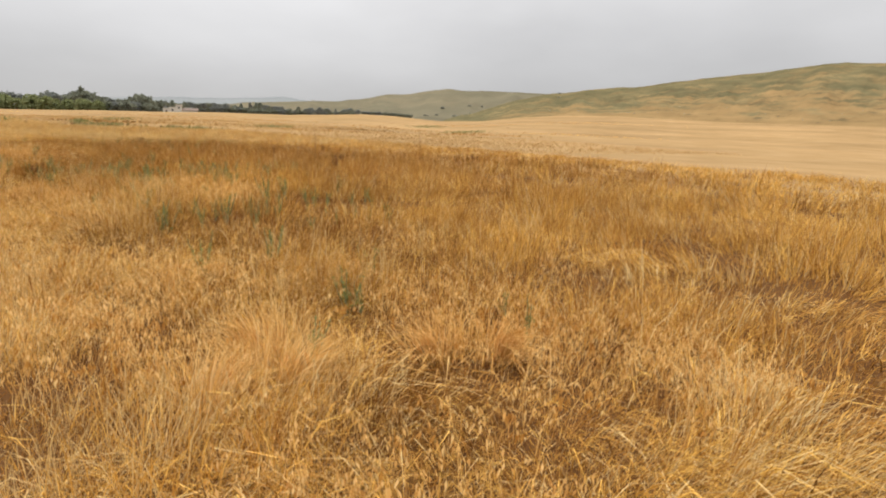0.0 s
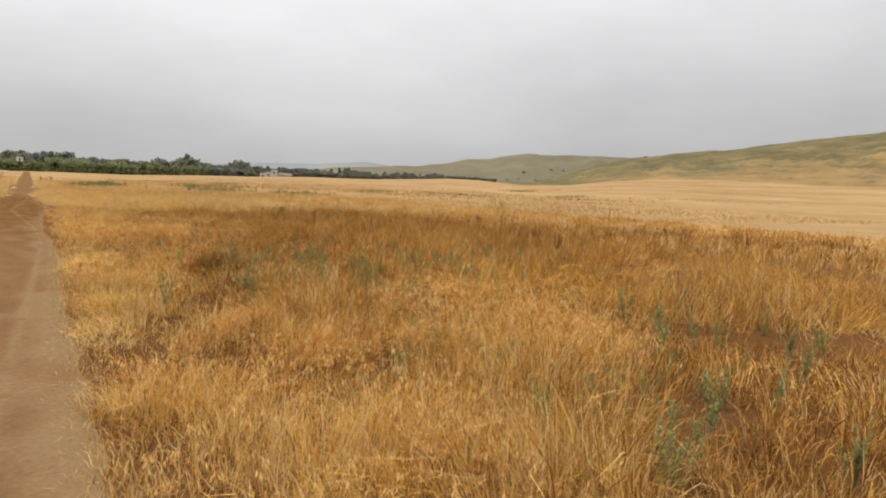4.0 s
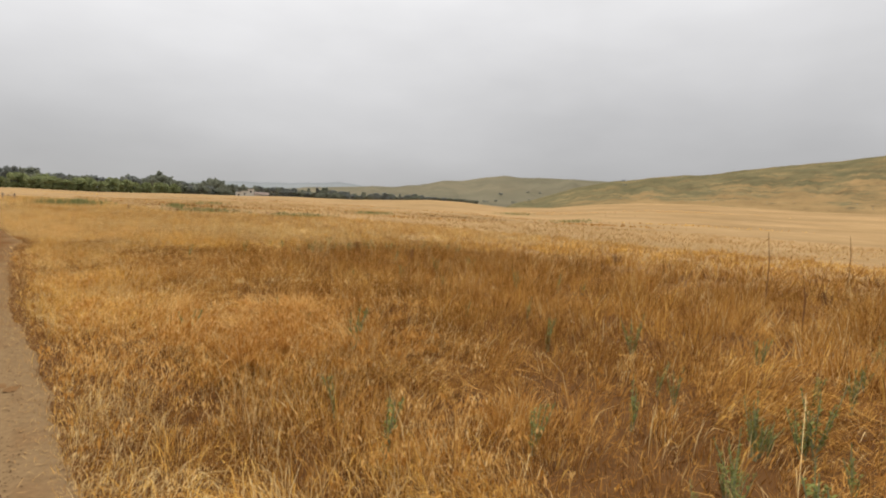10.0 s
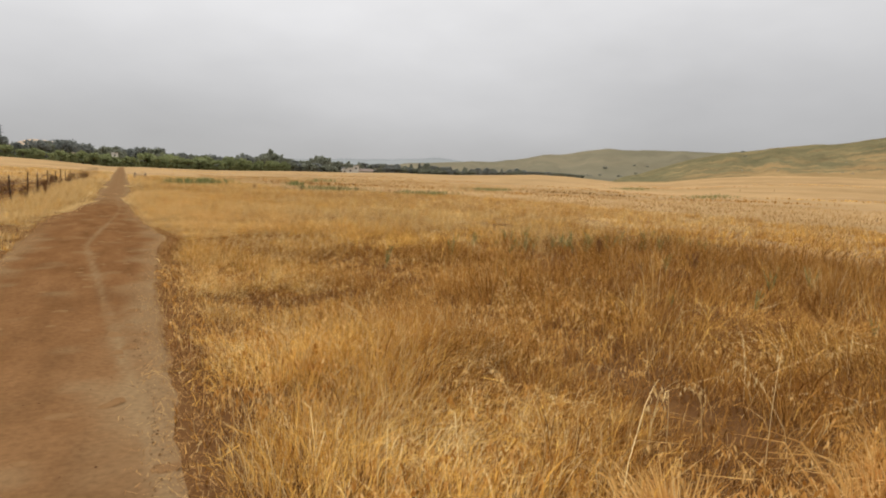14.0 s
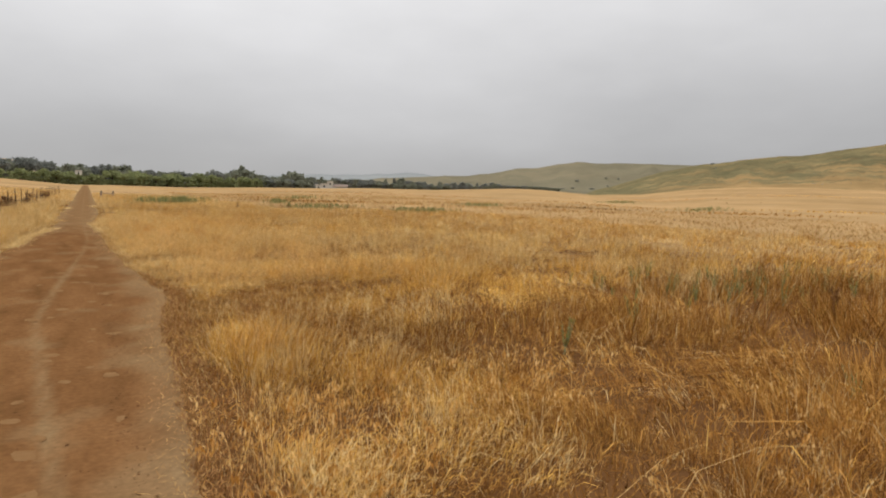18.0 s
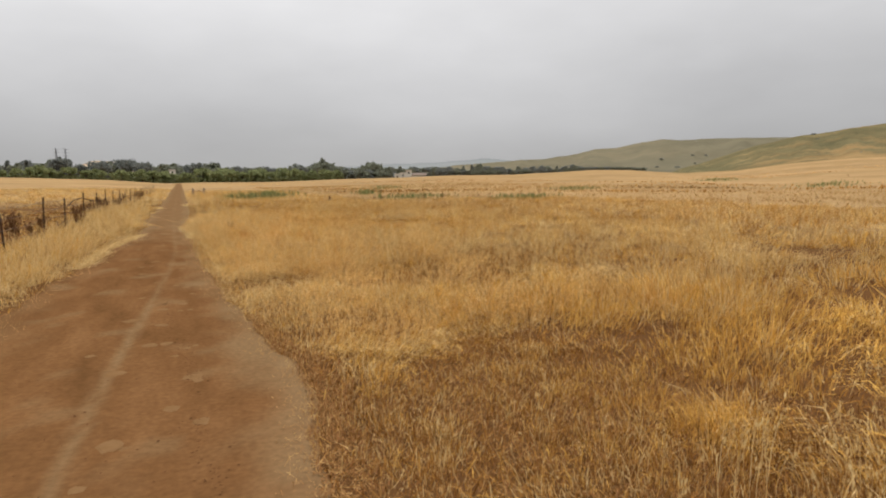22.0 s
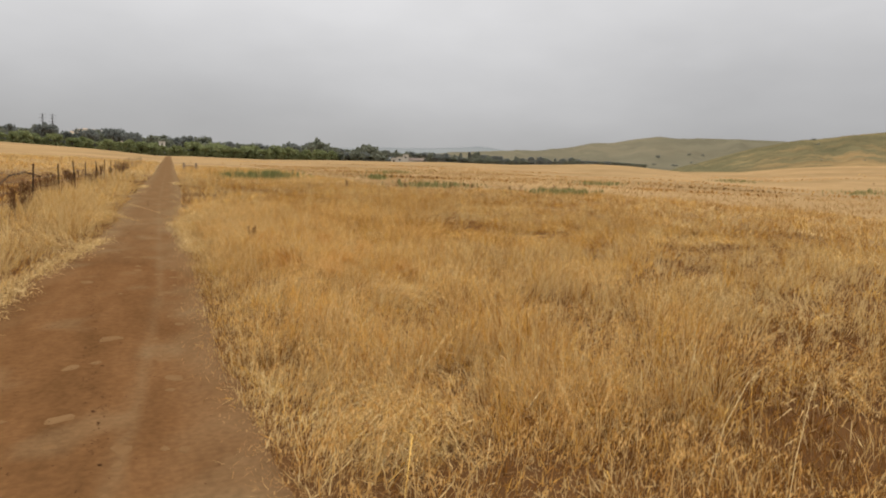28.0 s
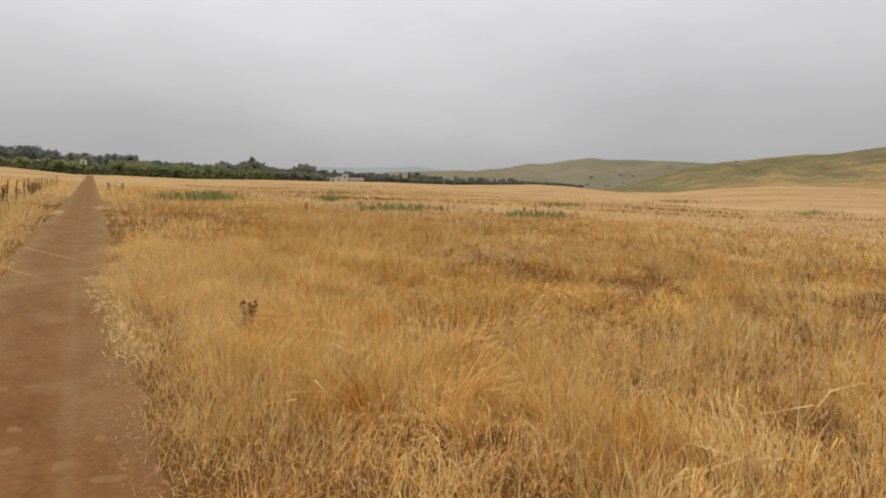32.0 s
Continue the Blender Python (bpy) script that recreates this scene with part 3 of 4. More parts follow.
def house(az, r, blocks, label):
    """blocks: (x0, x1, depth, height, roof rise or 0) along the front, which faces the path."""
    x, y = from_spot(az, r)
    root = new("house")
    root.matrix_basis = pose(x, y, float(land(x, y)) - 0.3, 0, 0, -az)
    for x0, x1, dep, z0, z1, rise in blocks:
        bm = bmesh.new()
        box(bm, x0, x1, 0, dep, z0, z1)
        part("wall", bm, m_white, root)
        bm = bmesh.new()
        if rise > 0:
            gable(bm, x0, x1, 0, dep, z1, rise)
        else:
            box(bm, x0 - 0.25, x1 + 0.25, -0.25, dep + 0.25, z1, z1 + 0.3)
        part("roof", bm, m_roof if rise > 0 else m_white, root)
        k = max(1, int((x1 - x0) / 3))
        for i in range(k):
            xm = x0 + (i + 0.5) * (x1 - x0) / k
            bm = bmesh.new()
            box(bm, xm - 0.55, xm + 0.55, -0.06, 0.05, z1 - 1.9, z1 - 0.7)
            w = part("window", bm, m_white, root)
            bm = bmesh.new()
            box(bm, xm - 0.45, xm + 0.45, -0.08, -0.03, z1 - 1.8, z1 - 0.8)
            part("pane", bm, m_glass, w)
    return tagged(root, label, "house")


house(19.6, 352, ((-7.5, -4.5, 6, 0, 1.9, 0), (-4.5, -1.2, 7, 0, 2.6, 0), (-1.2, 2.0, 5, 0, 4.0, 0), (2.0, 10, 7, 0, 1.3, 1.3)), "low white house with a faded roof at the field's edge")
house(-0.5, 405, ((-1.7, 1.7, 5, 0, 8.2, 0),), "small white building among the far trees")


def pylon(az, r, top_el):
    x, y = from_spot(az, r)
    z = float(land(x, y))
    h = 1.5 + r * math.tan(radians(top_el)) - z
    root = new("power_pylon")
    root.matrix_basis = pose(x, y, z, 0, 0, -az + 20)
    w0, w1, wz = h * 0.05, h * 0.014, h * 0.72

    def half(t):
        return w0 + (w1 - w0) * min(1, t / wz)
    for sx in (-1, 1):
        for sy in (-1, 1):
            bm = bmesh.new()
            limb(bm, (sx * w0, sy * w0, 0), (sx * w1, sy * w1, wz), 0.13, 0.11, 4)
            limb(bm, (sx * w1, sy * w1, wz), (sx * w1 * 0.7, sy * w1 * 0.7, h), 0.1, 0.09, 4)
            part("leg", bm, m_steel, root)
    zs = [h * t for t in (0, 0.2, 0.38, 0.52, 0.63, 0.72, 0.8, 0.88, 0.96)]
    for a, b in zip(zs[:-1], zs[1:]):
        bm = bmesh.new()
        p, q = half(a), half(b)
        for sx, sy, tx, ty in ((-1, -1, 1, -1), (1, -1, 1, 1), (1, 1, -1, 1), (-1, 1, -1, -1)):
            limb(bm, (sx * p, sy * p, a), (tx * q, ty * q, b), 0.08, 0.08, 4)
            limb(bm, (tx * p, ty * p, a), (sx * q, sy * q, b), 0.08, 0.08, 4)
        part("bracing", bm, m_steel, root)
    for t in (0.76, 0.86, 0.96):
        bm = bmesh.new()
        limb(bm, (-h * 0.1, 0, h * t), (h * 0.1, 0, h * t), 0.14, 0.14, 4)
        part("cross_arm", bm, m_steel, root)
    return tagged(root, "grey steel lattice power pylon behind the trees", "pylon", "far pylons")


pylon(-13.6, 640, 3.75)
pylon(-8.76, 700, 2.7)
pylon(-8.13, 720, 2.7)


# ---- shrubs and outcrops on the hills ----
def shrub(seed, mat):
    r = np.random.default_rng(seed)
    root = new("shrub")
    bm = bmesh.new()
    for i in range(4):
        limb(bm, (0, 0, -0.2), (r.normal() * 0.5, r.normal() * 0.5, 1.1), 0.08, 0.03, 5)
    part("stem", bm, m_bark, root)
    v, f = leaf_cards([(r.normal() * 0.6, r.normal() * 0.6, 0.9 + 0.3 * r.normal()) for _ in range(6)], [(0.7, 0.7, 0.55)] * 6, 220, 0.22, r)
    c = raw_mesh("foliage", v, [f], mat)
    c.parent = root
    return root


shrubs = [shrub(s, m_leaf[2]) for s in (51, 52, 53)]
for s in shrubs:
    tagged(s, "dark round shrub on the open hillside", "shrub", "hillside shrubs")
surf = {"near": bpy.data.objects["backdrop_near_hill"], "mid": bpy.data.objects["backdrop_middle_hill"]}
bpy.context.view_layer.update()


def on_hill(which, az, el):
    ob = surf[which]
    eye = Vector((CX, CY, 1.5))
    way = Vector((math.sin(radians(az)) * math.cos(radians(el)), math.cos(radians(az)) * math.cos(radians(el)), math.sin(radians(el))))
    ok, p, _, _ = ob.ray_cast(eye, way)
    return p if ok else None


spots = [("mid", 41.5, 1.7, 3.5), ("mid", 43.9, 2.05, 2.6), ("mid", 45.0, 2.0, 2.6), ("mid", 42.6, 1.05, 3.0), ("mid", 41.0, 1.1, 2.4), ("mid", 40.0, 1.0, 2.6),
         ("near", 52.2, 3.42, 2.0), ("near", 52.4, 3.1, 1.4), ("near", 52.0, 1.95, 0.8), ("near", 54.6, 2.0, 0.8), ("near", 59.0, 2.0, 0.9), ("near", 59.6, 1.95, 0.8)]
# Small flattened shrubs that stand in for outcrops and dark streaks
for i in range(40):
    spots.append(("near", 57 + 21 * tr.random(), 1.75 + 1.2 * tr.random() ** 1.5, tr.uniform(0.25, 0.6)))
for i in range(5):
    spots.append(("mid", 36 + 12 * tr.random(), 1.0 + 0.5 * tr.random(), tr.uniform(1.0, 2.0)))
first = set()
for which, a, e, size in spots:
    p = on_hill(which, a, e)
    if p is None:
        continue
    s = tr.choice(shrubs)
    m = Matrix.Translation(p - Vector((0, 0, 0.15))) @ pose(0, 0, 0, 0, 0, tr.uniform(0, 360)) @ Matrix.Diagonal((size * 0.7, size * 0.7, size * 0.4, 1))
    if s not in first:
        first.add(s)
        s.matrix_basis = m
    else:
        copy_thing(s, Matrix()).matrix_basis = m

# ---- wire fence ----
fence = new("fence")
FX = -3.3
post_ys = [38.7 + 3.87 * i for i in range(24)]
fr = random.Random(9)


def post_mesh():
    bm = bmesh.new()
    for dx, dy, w, d in ((0, 0, 0.038, 0.01), (0, 0.018, 0.01, 0.036)):
        box(bm, dx - w / 2, dx + w / 2, dy - d / 2, dy + d / 2, -0.25, 1.10)
    for k in range(7):
        box(bm, -0.012, 0.012, -0.02, -0.005, 0.2 + 0.13 * k, 0.225 + 0.13 * k)
    return bm


first_post = part("post", post_mesh(), m_post, fence)
for i, y in enumerate(post_ys):
    p = first_post if i == 0 else new("post", first_post.data)
    p.parent = fence
    p.matrix_basis = pose(FX + fr.uniform(-0.06, 0.06), y + fr.uniform(-0.2, 0.2), float(land(FX, y)), fr.uniform(-3, 3), fr.uniform(-4, 4), fr.uniform(-15, 15)) @ Matrix.Diagonal((1, 1, fr.uniform(0.94, 1.06), 1))
for z in (0.32, 0.55, 0.78, 1.0):
    bm = bmesh.new()
    for a, b in zip(post_ys[:-1], post_ys[1:]):
        pts = [(FX + 0.02, a + (b - a) * t, float(land(FX, a)) + z - 0.03 * math.sin(math.pi * t)) for t in (0, 0.5, 1)]
        for p, q in zip(pts[:-1], pts[1:]):
            limb(bm, p, q, 0.0035, 0.0035, 4)
    part("wire", bm, m_wire, fence)
tagged(fence, "rusty steel post and wire fence beside the track", "fence")


brace = bmesh.new()
for p, q in (((FX, 54.2, 0.7), (FX + 0.15, 54.6, 0.92)), ((FX + 0.15, 54.6, 0.92), (FX + 0.35, 55.1, 0.98)), ((FX + 0.35, 55.1, 0.98), (FX + 0.55, 55.6, 0.88))):
    limb(brace, p, q, 0.016, 0.014, 6)
part("bent_brace", brace, m_post, fence, "bent rusty rail hanging from a post")

# ---- low barrier by the far end of the track ----
barrier = new("wooden_barrier")
barrier.matrix_basis = pose(1.5, 114.3, float(land(1.5, 114.3)))
for x in (0.0, 1.3):
    bm = bmesh.new()
    box(bm, x - 0.09, x + 0.09, -0.09 + 0.5 * x, 0.09 + 0.5 * x, -0.2, 0.8)
    part("post", bm, m_roof, barrier)
bm = bmesh.new()
limb(bm, (0.0, 0.0, 0.5), (1.3, 0.65, 0.45), 0.035, 0.035, 6)
part("rail", bm, m_roof, barrier)
tagged(barrier, "low dark wooden barrier beside the far track", "barrier")

# ---- grass ----
def blades(name, x, y, h, w, mat, lean, label, wind=(0.12, 0.05), two=False, fan=None):
    """Bent blades, one loose strip each, narrow at the foot and the tip, as one piece of stuff."""
    n = len(x)
    if n == 0:
        return None
    z = land(x, y)
    th, ph = rng.uniform(0, 2 * np.pi, n), rng.uniform(0, 2 * np.pi, n)
    ln = lean * rng.uniform(0.2, 1.5, n)
    dx, dy = np.cos(th) * ln + wind[0] * lean, np.sin(th) * ln + wind[1] * lean
    if fan is not None:
        dx, dy = 0.7 * dx + fan[0], 0.7 * dy + fan[1]
    far = np.hypot(dx, dy)
    wx, wy = np.cos(ph) * w / 2, np.sin(ph) * w / 2
    p0 = np.stack([x, y, z - 0.01], 1)
    p1 = p0 + np.stack([dx * h * 0.4, dy * h * 0.4, h * np.maximum(0.28, 0.64 - 0.12 * far)], 1)
    p2 = p0 + np.stack([dx * h, dy * h, h * np.clip(1.05 - 0.5 * far ** 1.5, 0.12, 1)], 1)
    o = np.stack([wx, wy, 0.25 * w * rng.uniform(-1, 1, n)], 1)
    if two:
        v = np.stack([p0 - o, p0 + o, p2], 1).reshape(-1, 3)
        faces = [np.arange(n * 3).reshape(-1, 3)]
    else:
        v = np.stack([p0, p1 - o, p2, p1 + o], 1).reshape(-1, 3)
        faces = [np.arange(n * 4).reshape(-1, 4)]
    ob = raw_mesh(name, v, faces, mat)
    return tagged(ob, label, "grass", kind="stuff")


def blob(x, y, cx, cy, rx, ry):
    return np.exp(-(((x - cx) / rx) ** 2 + ((y - cy) / ry) ** 2) ** 1.5)


def spots_of(x, y, table, grow=1.0):
    """The strongest of several round patches with ragged rims: rows of x, y and radius."""
    out = np.zeros_like(np.asarray(x, float))
    px, py = x + 0.18 * grain(x, y, 0.5, 51), y + 0.25 * grain(x, y, 0.5, 52)
    for cx, cy, r in table:
        out = np.maximum(out, blob(px, py, cx, cy, r * grow, r * grow * 1.15))
    return out


# Dark patches and shaded hollows of the grass, both put in as dark blades
DARK_SPOTS = ((2.2, 2.4, 0.5), (2.5, 3.7, 0.4), (1.5, 3.6, 0.4), (1.8, 7.2, 0.6), (2.1, 5.4, 0.45), (2.5, 6.8, 0.5), (3.9, 8.2, 1.2), (2.8, 32.3, 1.1), (4.0, 32.6, 1.0), (1.3, 18.8, 0.6), (1.0, 19.7, 0.45), (3.5, 17.2, 1.0), (3.8, 6.3, 0.9), (3.3, 20.2, 0.6), (3.7, 21.6, 0.7), (1.4, 20.9, 0.35), (2.2, 14.5, 0.9), (1.8, 14.0, 0.5), (2.6, 16.4, 0.8),
              (2.2, 19.3, 0.45), (1.9, 20.7, 0.45), (2.4, 20.3, 0.4), (5.8, 19.7, 1.0), (0.8, 43.2, 0.25), (2.4, 28.3, 0.8), (2.9, 29.3, 0.7), (3.2, 24.2, 0.9), (2.3, 25.4, 0.45), (4.6, 40.8, 0.9), (3.3, 40.4, 0.7), (5.8, 42.0, 1.0), (1.8, 45.4, 0.35), (2.9, 44.3, 0.6), (5.5, 9.5, 1.0), (1.6, 28.9, 0.6))
FLUFF_SPOTS = ((2.2, 21.2, 0.8), (2.5, 22.6, 0.8), (3.1, 21.2, 0.8), (1.9, 21.9, 0.6), (2.8, 20.6, 0.5), (0.9, 4.3, 0.9), (0.7, 5.6, 1.0))
GOLD_SPOTS = ((0.6, 10.4, 0.9), (1.3, 5.3, 0.6), (0.7, 14.6, 1.1), (0.9, 17.1, 0.9), (1.4, 16.6, 0.5), (1.5, 26.3, 0.6), (0.7, 24.4, 0.5), (5.6, 26.0, 1.2), (1.0, 32.3, 0.5), (1.8, 31.4, 0.5), (4.5, 36.8, 1.6),
              (4.0, 42.4, 1.2), (6.4, 13.4, 1.6), (1.2, 32.6, 0.4), (2.9, 38.2, 1.0), (3.0, 47.0, 1.3), (1.5, 48.5, 1.0))
GREY_SPOTS = ((6.0, 41.1, 1.5), (6.8, 43.0, 1.8), (4.9, 41.2, 1.0), (8.6, 44.0, 2.0), (10.9, 36.5, 3.0), (2.3, 32.1, 0.3), (2.7, 32.9, 0.4), (7.0, 39.0, 1.8))
BARE_SPOTS = ((0.9, 33.9, 0.5), (1.9, 33.5, 0.9), (1.9, 34.5, 0.8), (1.3, 35.0, 0.7), (2.6, 36.2, 0.55), (3.1, 35.8, 0.5), (2.6, 40.6, 0.8), (1.2, 40.7, 0.6))


def tall_zone(x, y):
    far = np.interp(x, (0, 2.5, 5, 8, 13, 16, 18, 20, 23, 26), (30, 31.5, 33.3, 34.6, 34.6, 33, 29.5, 27, 22, 15)) + 0.7 * grain(x, y, 2.0, 3)
    near = np.interp(y, (0, 8, 16, 24, 30, 34), (2.2, 1.7, 1.6, 1.7, 2.4, 5.0))
    return step(-0.8, 1.4, x - near + 0.6 * grain(x, y, 1.6, 2)) * (1 - step(far - 1.0, far + 0.3, y)) * (1 - step(-1.0, 0.5, x - np.interp(y, (0, 5, 12, 20), (17, 19, 23, 26))))


def shares(x, y):
    """How much golden, rust, dark and bleached grass grows at a place, and how high it stands."""
    whole = tall_zone(x, y)
    t = whole * (0.35 + 0.65 * step(8, 15, y + 0.3 * np.maximum(x - 8, 0)))
    n1, n2, n3 = grain(x, y, 3.2, 1), grain(x, y, 1.1, 2), grain(x, y, 0.5, 3)
    edge_d = np.minimum(np.abs(x - right_edge(y)), np.abs(left_edge(y) - x))
    dk, fluff, puff = spots_of(x, y, DARK_SPOTS), spots_of(x, y, FLUFF_SPOTS), spots_of(x, y, GOLD_SPOTS)
    grey, bare = spots_of(x, y, GREY_SPOTS), spots_of(x, y, BARE_SPOTS)
    late = step(35, 39, y)
    rim = whole * step(20, 29, y + 0.75 * np.maximum(x - 9, 0)) * step(3.0, 6.0, x)
    gold = 0.85 + 0.35 * n2 - 0.62 * t - 0.3 * rim + 1.3 * puff * (1 - 0.5 * t) - 0.25 * step(17, 19, y) * (1 - step(30, 33, y)) * step(0.0, 1.0, x - np.interp(y, (21, 25), (0.8, 1.8))) + 0.2 * late
    pale = 0.18 + 0.2 * (1 - step(2.0, 5.0, x)) * (1 - step(18, 22, y)) + (0.9 - 0.25 * step(20, 26, y) * (1 - late)) * (1 - step(0.1, 1.5 + 1.3 * step(19, 24, y), edge_d)) + 1.15 * late * np.clip(0.85 + n1, 0.1, 1.6) + 0.9 * fluff + 0.9 * grey - 0.08 * t
    rust = 0.22 + 0.25 * n3 + t * np.clip(0.95 + 0.7 * n1, 0.2, 1.8) + 0.5 * dk + 0.8 * bare + 0.25 * fluff - 0.14 * late + 0.4 * step(42, 46, y) * step(1.5, 3.0, x) * np.clip(0.7 + n2, 0, 1.5) + 0.5 * step(17, 19, y) * (1 - step(30, 33, y)) * step(0.0, 1.0, x - np.interp(y, (21, 25), (0.8, 1.8)))
    dark = 0.05 + 0.10 * np.clip(n3, 0, 1) + 2.5 * dk + 0.45 * t * np.clip(0.4 + n2, 0, 1.3) + 1.2 * rim * np.clip(0.8 + n1, 0.2, 1.5) + 0.6 * grey + 0.55 * bare
    band = step(52, 56, y) * (1 - step(70, 78, y)) * step(3.0, 6.0, x + 1.5 * grain(x, y, 5, 6))
    rust = rust + 0.55 * band * np.clip(0.6 + grain(x, y, 5.0, 7), 0, 1.4) + 0.5 * step(13, 18, x) * step(20, 27, y) * (1 - step(55, 80, np.hypot(x, y - 20)))
    dark = dark + 0.3 * band * np.clip(grain(x, y, 3.0, 8), 0, 1)
    beyond = step(0.1, 1.0, -3.5 - x + 0.5 * grain(x, y, 3, 9)) * (1 - step(75, 95, y)) * step(-26, -17, x)
    verge = step(-3.4, -3.0, x) * (1 - step(-1.3, -0.9, x))
    dark, gold = dark + 1.1 * beyond, gold - 0.45 * beyond
    pale, rust, dark = pale + 1.2 * verge, rust * (1 - 0.7 * verge), dark * (1 - 0.8 * verge)
    gold = gold * (1 - 0.7 * bare) * (1 - 0.6 * dk) * (1 - 0.45 * late)
    gold, pale, rust, dark = (np.clip(v, 0.01, 3) for v in (gold, pale, rust, dark))
    high = 0.27 + (0.08 + 0.10 * step(4, 10, x)) * whole + 0.07 * n2 + 0.05 * n3 + 0.04 * step(40, 43, y) * (1 - step(70, 80, y)) + 0.06 * fluff + 0.09 * puff
    low = np.clip(bare + 0.7 * spots_of(x, y, ((1.7, 37.3, 1.3), (2.3, 39.0, 1.2), (2.4, 35.2, 1.4), (1.4, 28.6, 0.8))), 0, 1)
    high = high * (1 - 0.68 * low) * (1 - 0.25 * dk)
    high = high * (0.35 + 0.65 * step(0.0, 0.7, edge_d)) * (1 - 0.65 * beyond) + 0.16 * verge * step(43, 50, y) * step(0.0, 0.7, left_edge(y) - x)
    return gold, rust, dark, pale, high


SORTS = (("golden_grass", m_gold, "golden dry grass beside the dirt track"), ("rust_grass", m_rust, "tall rust-brown dry grass in the field"),
         ("russet_grass", m_dark, "dark russet dead grass in patches and shaded gaps"), ("bleached_grass", m_pale, "bleached pale straw stalks"))
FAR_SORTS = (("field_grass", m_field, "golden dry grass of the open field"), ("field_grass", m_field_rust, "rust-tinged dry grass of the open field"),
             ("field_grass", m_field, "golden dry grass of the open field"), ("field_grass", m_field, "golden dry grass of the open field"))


def sow(x0, x1, y0, y1, n, width, two=False, per=14, spread=0.055, lean=0.6, sorts=SORTS, rise=1.0):
    """Tufts of blades that fan out from their middle; each tuft has its own sort, height and lean."""
    t = n // per
    tx, ty = rng.uniform(x0, x1, t), rng.uniform(y0, y1, t)
    gap = grain(tx, ty, 0.7, 12) + 0.7 * grain(tx, ty, 0.28, 13)
    k = rng.random(t) < 0.68 + 0.75 * gap
    tx, ty, gap = tx[k], ty[k], gap[k]
    t = len(tx)
    g, r, d, p, hi = shares(tx, ty)
    u = rng.random(t) * (g + r + d + p)
    ts = (u > g).astype(int) + (u > g + r) + (u > g + r + d)
    th = rise * hi * rng.uniform(0.6, 1.3, t) * (1 + 0.5 * np.clip(gap, -1, 1)) * np.where(ts == 3, 1.1, np.where(ts == 2, 0.9, 1.0))
    lie = 0.4 * rng.random(t) ** 2 + 0.95 * step(-0.05, 0.55, grain(tx, ty, 1.0, 31))
    la = 3.6 * grain(tx, ty, 1.7, 30) + rng.normal(0, 0.6, t)
    lx, ly = lie * np.cos(la), lie * np.sin(la)
    size = spread * rng.uniform(0.5, 1.7, t)
    i = np.repeat(np.arange(t), per)
    ox, oy = rng.normal(0, 1, len(i)), rng.normal(0, 1, len(i))
    x, y = tx[i] + ox * size[i], ty[i] + oy * size[i]
    h = th[i] * rng.uniform(0.4, 1.15, len(i))
    fx, fy = 0.3 * ox + lx[i], 0.3 * oy + ly[i]
    sort = np.where(rng.random(len(i)) < 0.14, rng.integers(0, 4, len(i)), ts[i])
    k = np.where(x > -0.7, x > right_edge(y) + apron(y) - 0.07 * (y < 20) + 0.24 * rng.random(len(i)) ** 2, x < left_edge(y) - 0.0 - 0.3 * rng.random(len(i)) ** 2)
    w = width * np.exp(rng.normal(-0.1, 0.35, len(i)))
    for q, (nm, mat, lab) in enumerate(sorts):
        s = k & (sort == q)
        blades(nm, x[s], y[s], h[s], w[s], mat, lean * (0.75 if q == 3 else 1.0), lab, two=two, fan=(fx[s], fy[s]))


sow(0.0, 3.2, 0.2, 30, 340000, 0.0034, lean=0.85)
sow(0.1, 3.2, 30, 58, 310000, 0.0034, lean=0.8)
sow(3.2, 6.6, -0.8, 62, 255000, 0.0048, spread=0.07, lean=0.7)
sow(6.6, 14, 1, 76, 330000, 0.0095, True, spread=0.09)
sow(0.2, 13, -9, 1, 16000, 0.02, True, 10, 0.12)
sow(-9, -1.0, -9, 22, 20000, 0.02, True, 10, 0.12)
sow(14, 32, -9, 80, 190000, 0.022, True, 10, 0.14)
sow(0.2, 14, 58, 130, 120000, 0.02, True, 6, 0.22)
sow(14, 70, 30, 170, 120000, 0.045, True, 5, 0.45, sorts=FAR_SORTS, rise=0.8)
sow(-34, -8, -8, 62, 50000, 0.035, True, 8, 0.25)
sow(-8.5, -1.0, 20, 70, 100000, 0.012, True, spread=0.08)
sow(-3.5, -0.8, 30, 62, 80000, 0.005, spread=0.07, lean=0.8)
sow(-26, -1.0, 60, 150, 90000, 0.03, True, 10, 0.2)

# the short dead thatch between the tufts, darkened in colour as gap shade
for x0, x1, y0, y1, n in ((0.0, 3.2, 0.2, 30, 130000), (0.1, 3.2, 30, 58, 130000), (3.2, 6.6, -0.8, 58, 95000)):
    x, y = rng.uniform(x0, x1, n), rng.uniform(y0, y1, n)
    k = x > right_edge(y) - 0.06 + 0.25 * apron(y) + 0.2 * rng.random(n) ** 1.5
    x, y = x[k], y[k]
    g, r, d, p, hi = shares(x, y)
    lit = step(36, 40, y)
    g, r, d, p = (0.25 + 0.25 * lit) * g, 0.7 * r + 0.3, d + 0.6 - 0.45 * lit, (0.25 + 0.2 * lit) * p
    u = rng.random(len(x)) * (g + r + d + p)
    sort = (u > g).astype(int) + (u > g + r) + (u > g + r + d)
    h = rng.uniform(0.04, 0.13, len(x))
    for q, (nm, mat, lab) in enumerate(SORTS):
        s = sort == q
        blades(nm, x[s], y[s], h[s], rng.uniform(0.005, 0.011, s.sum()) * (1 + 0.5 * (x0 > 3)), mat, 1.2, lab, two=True)

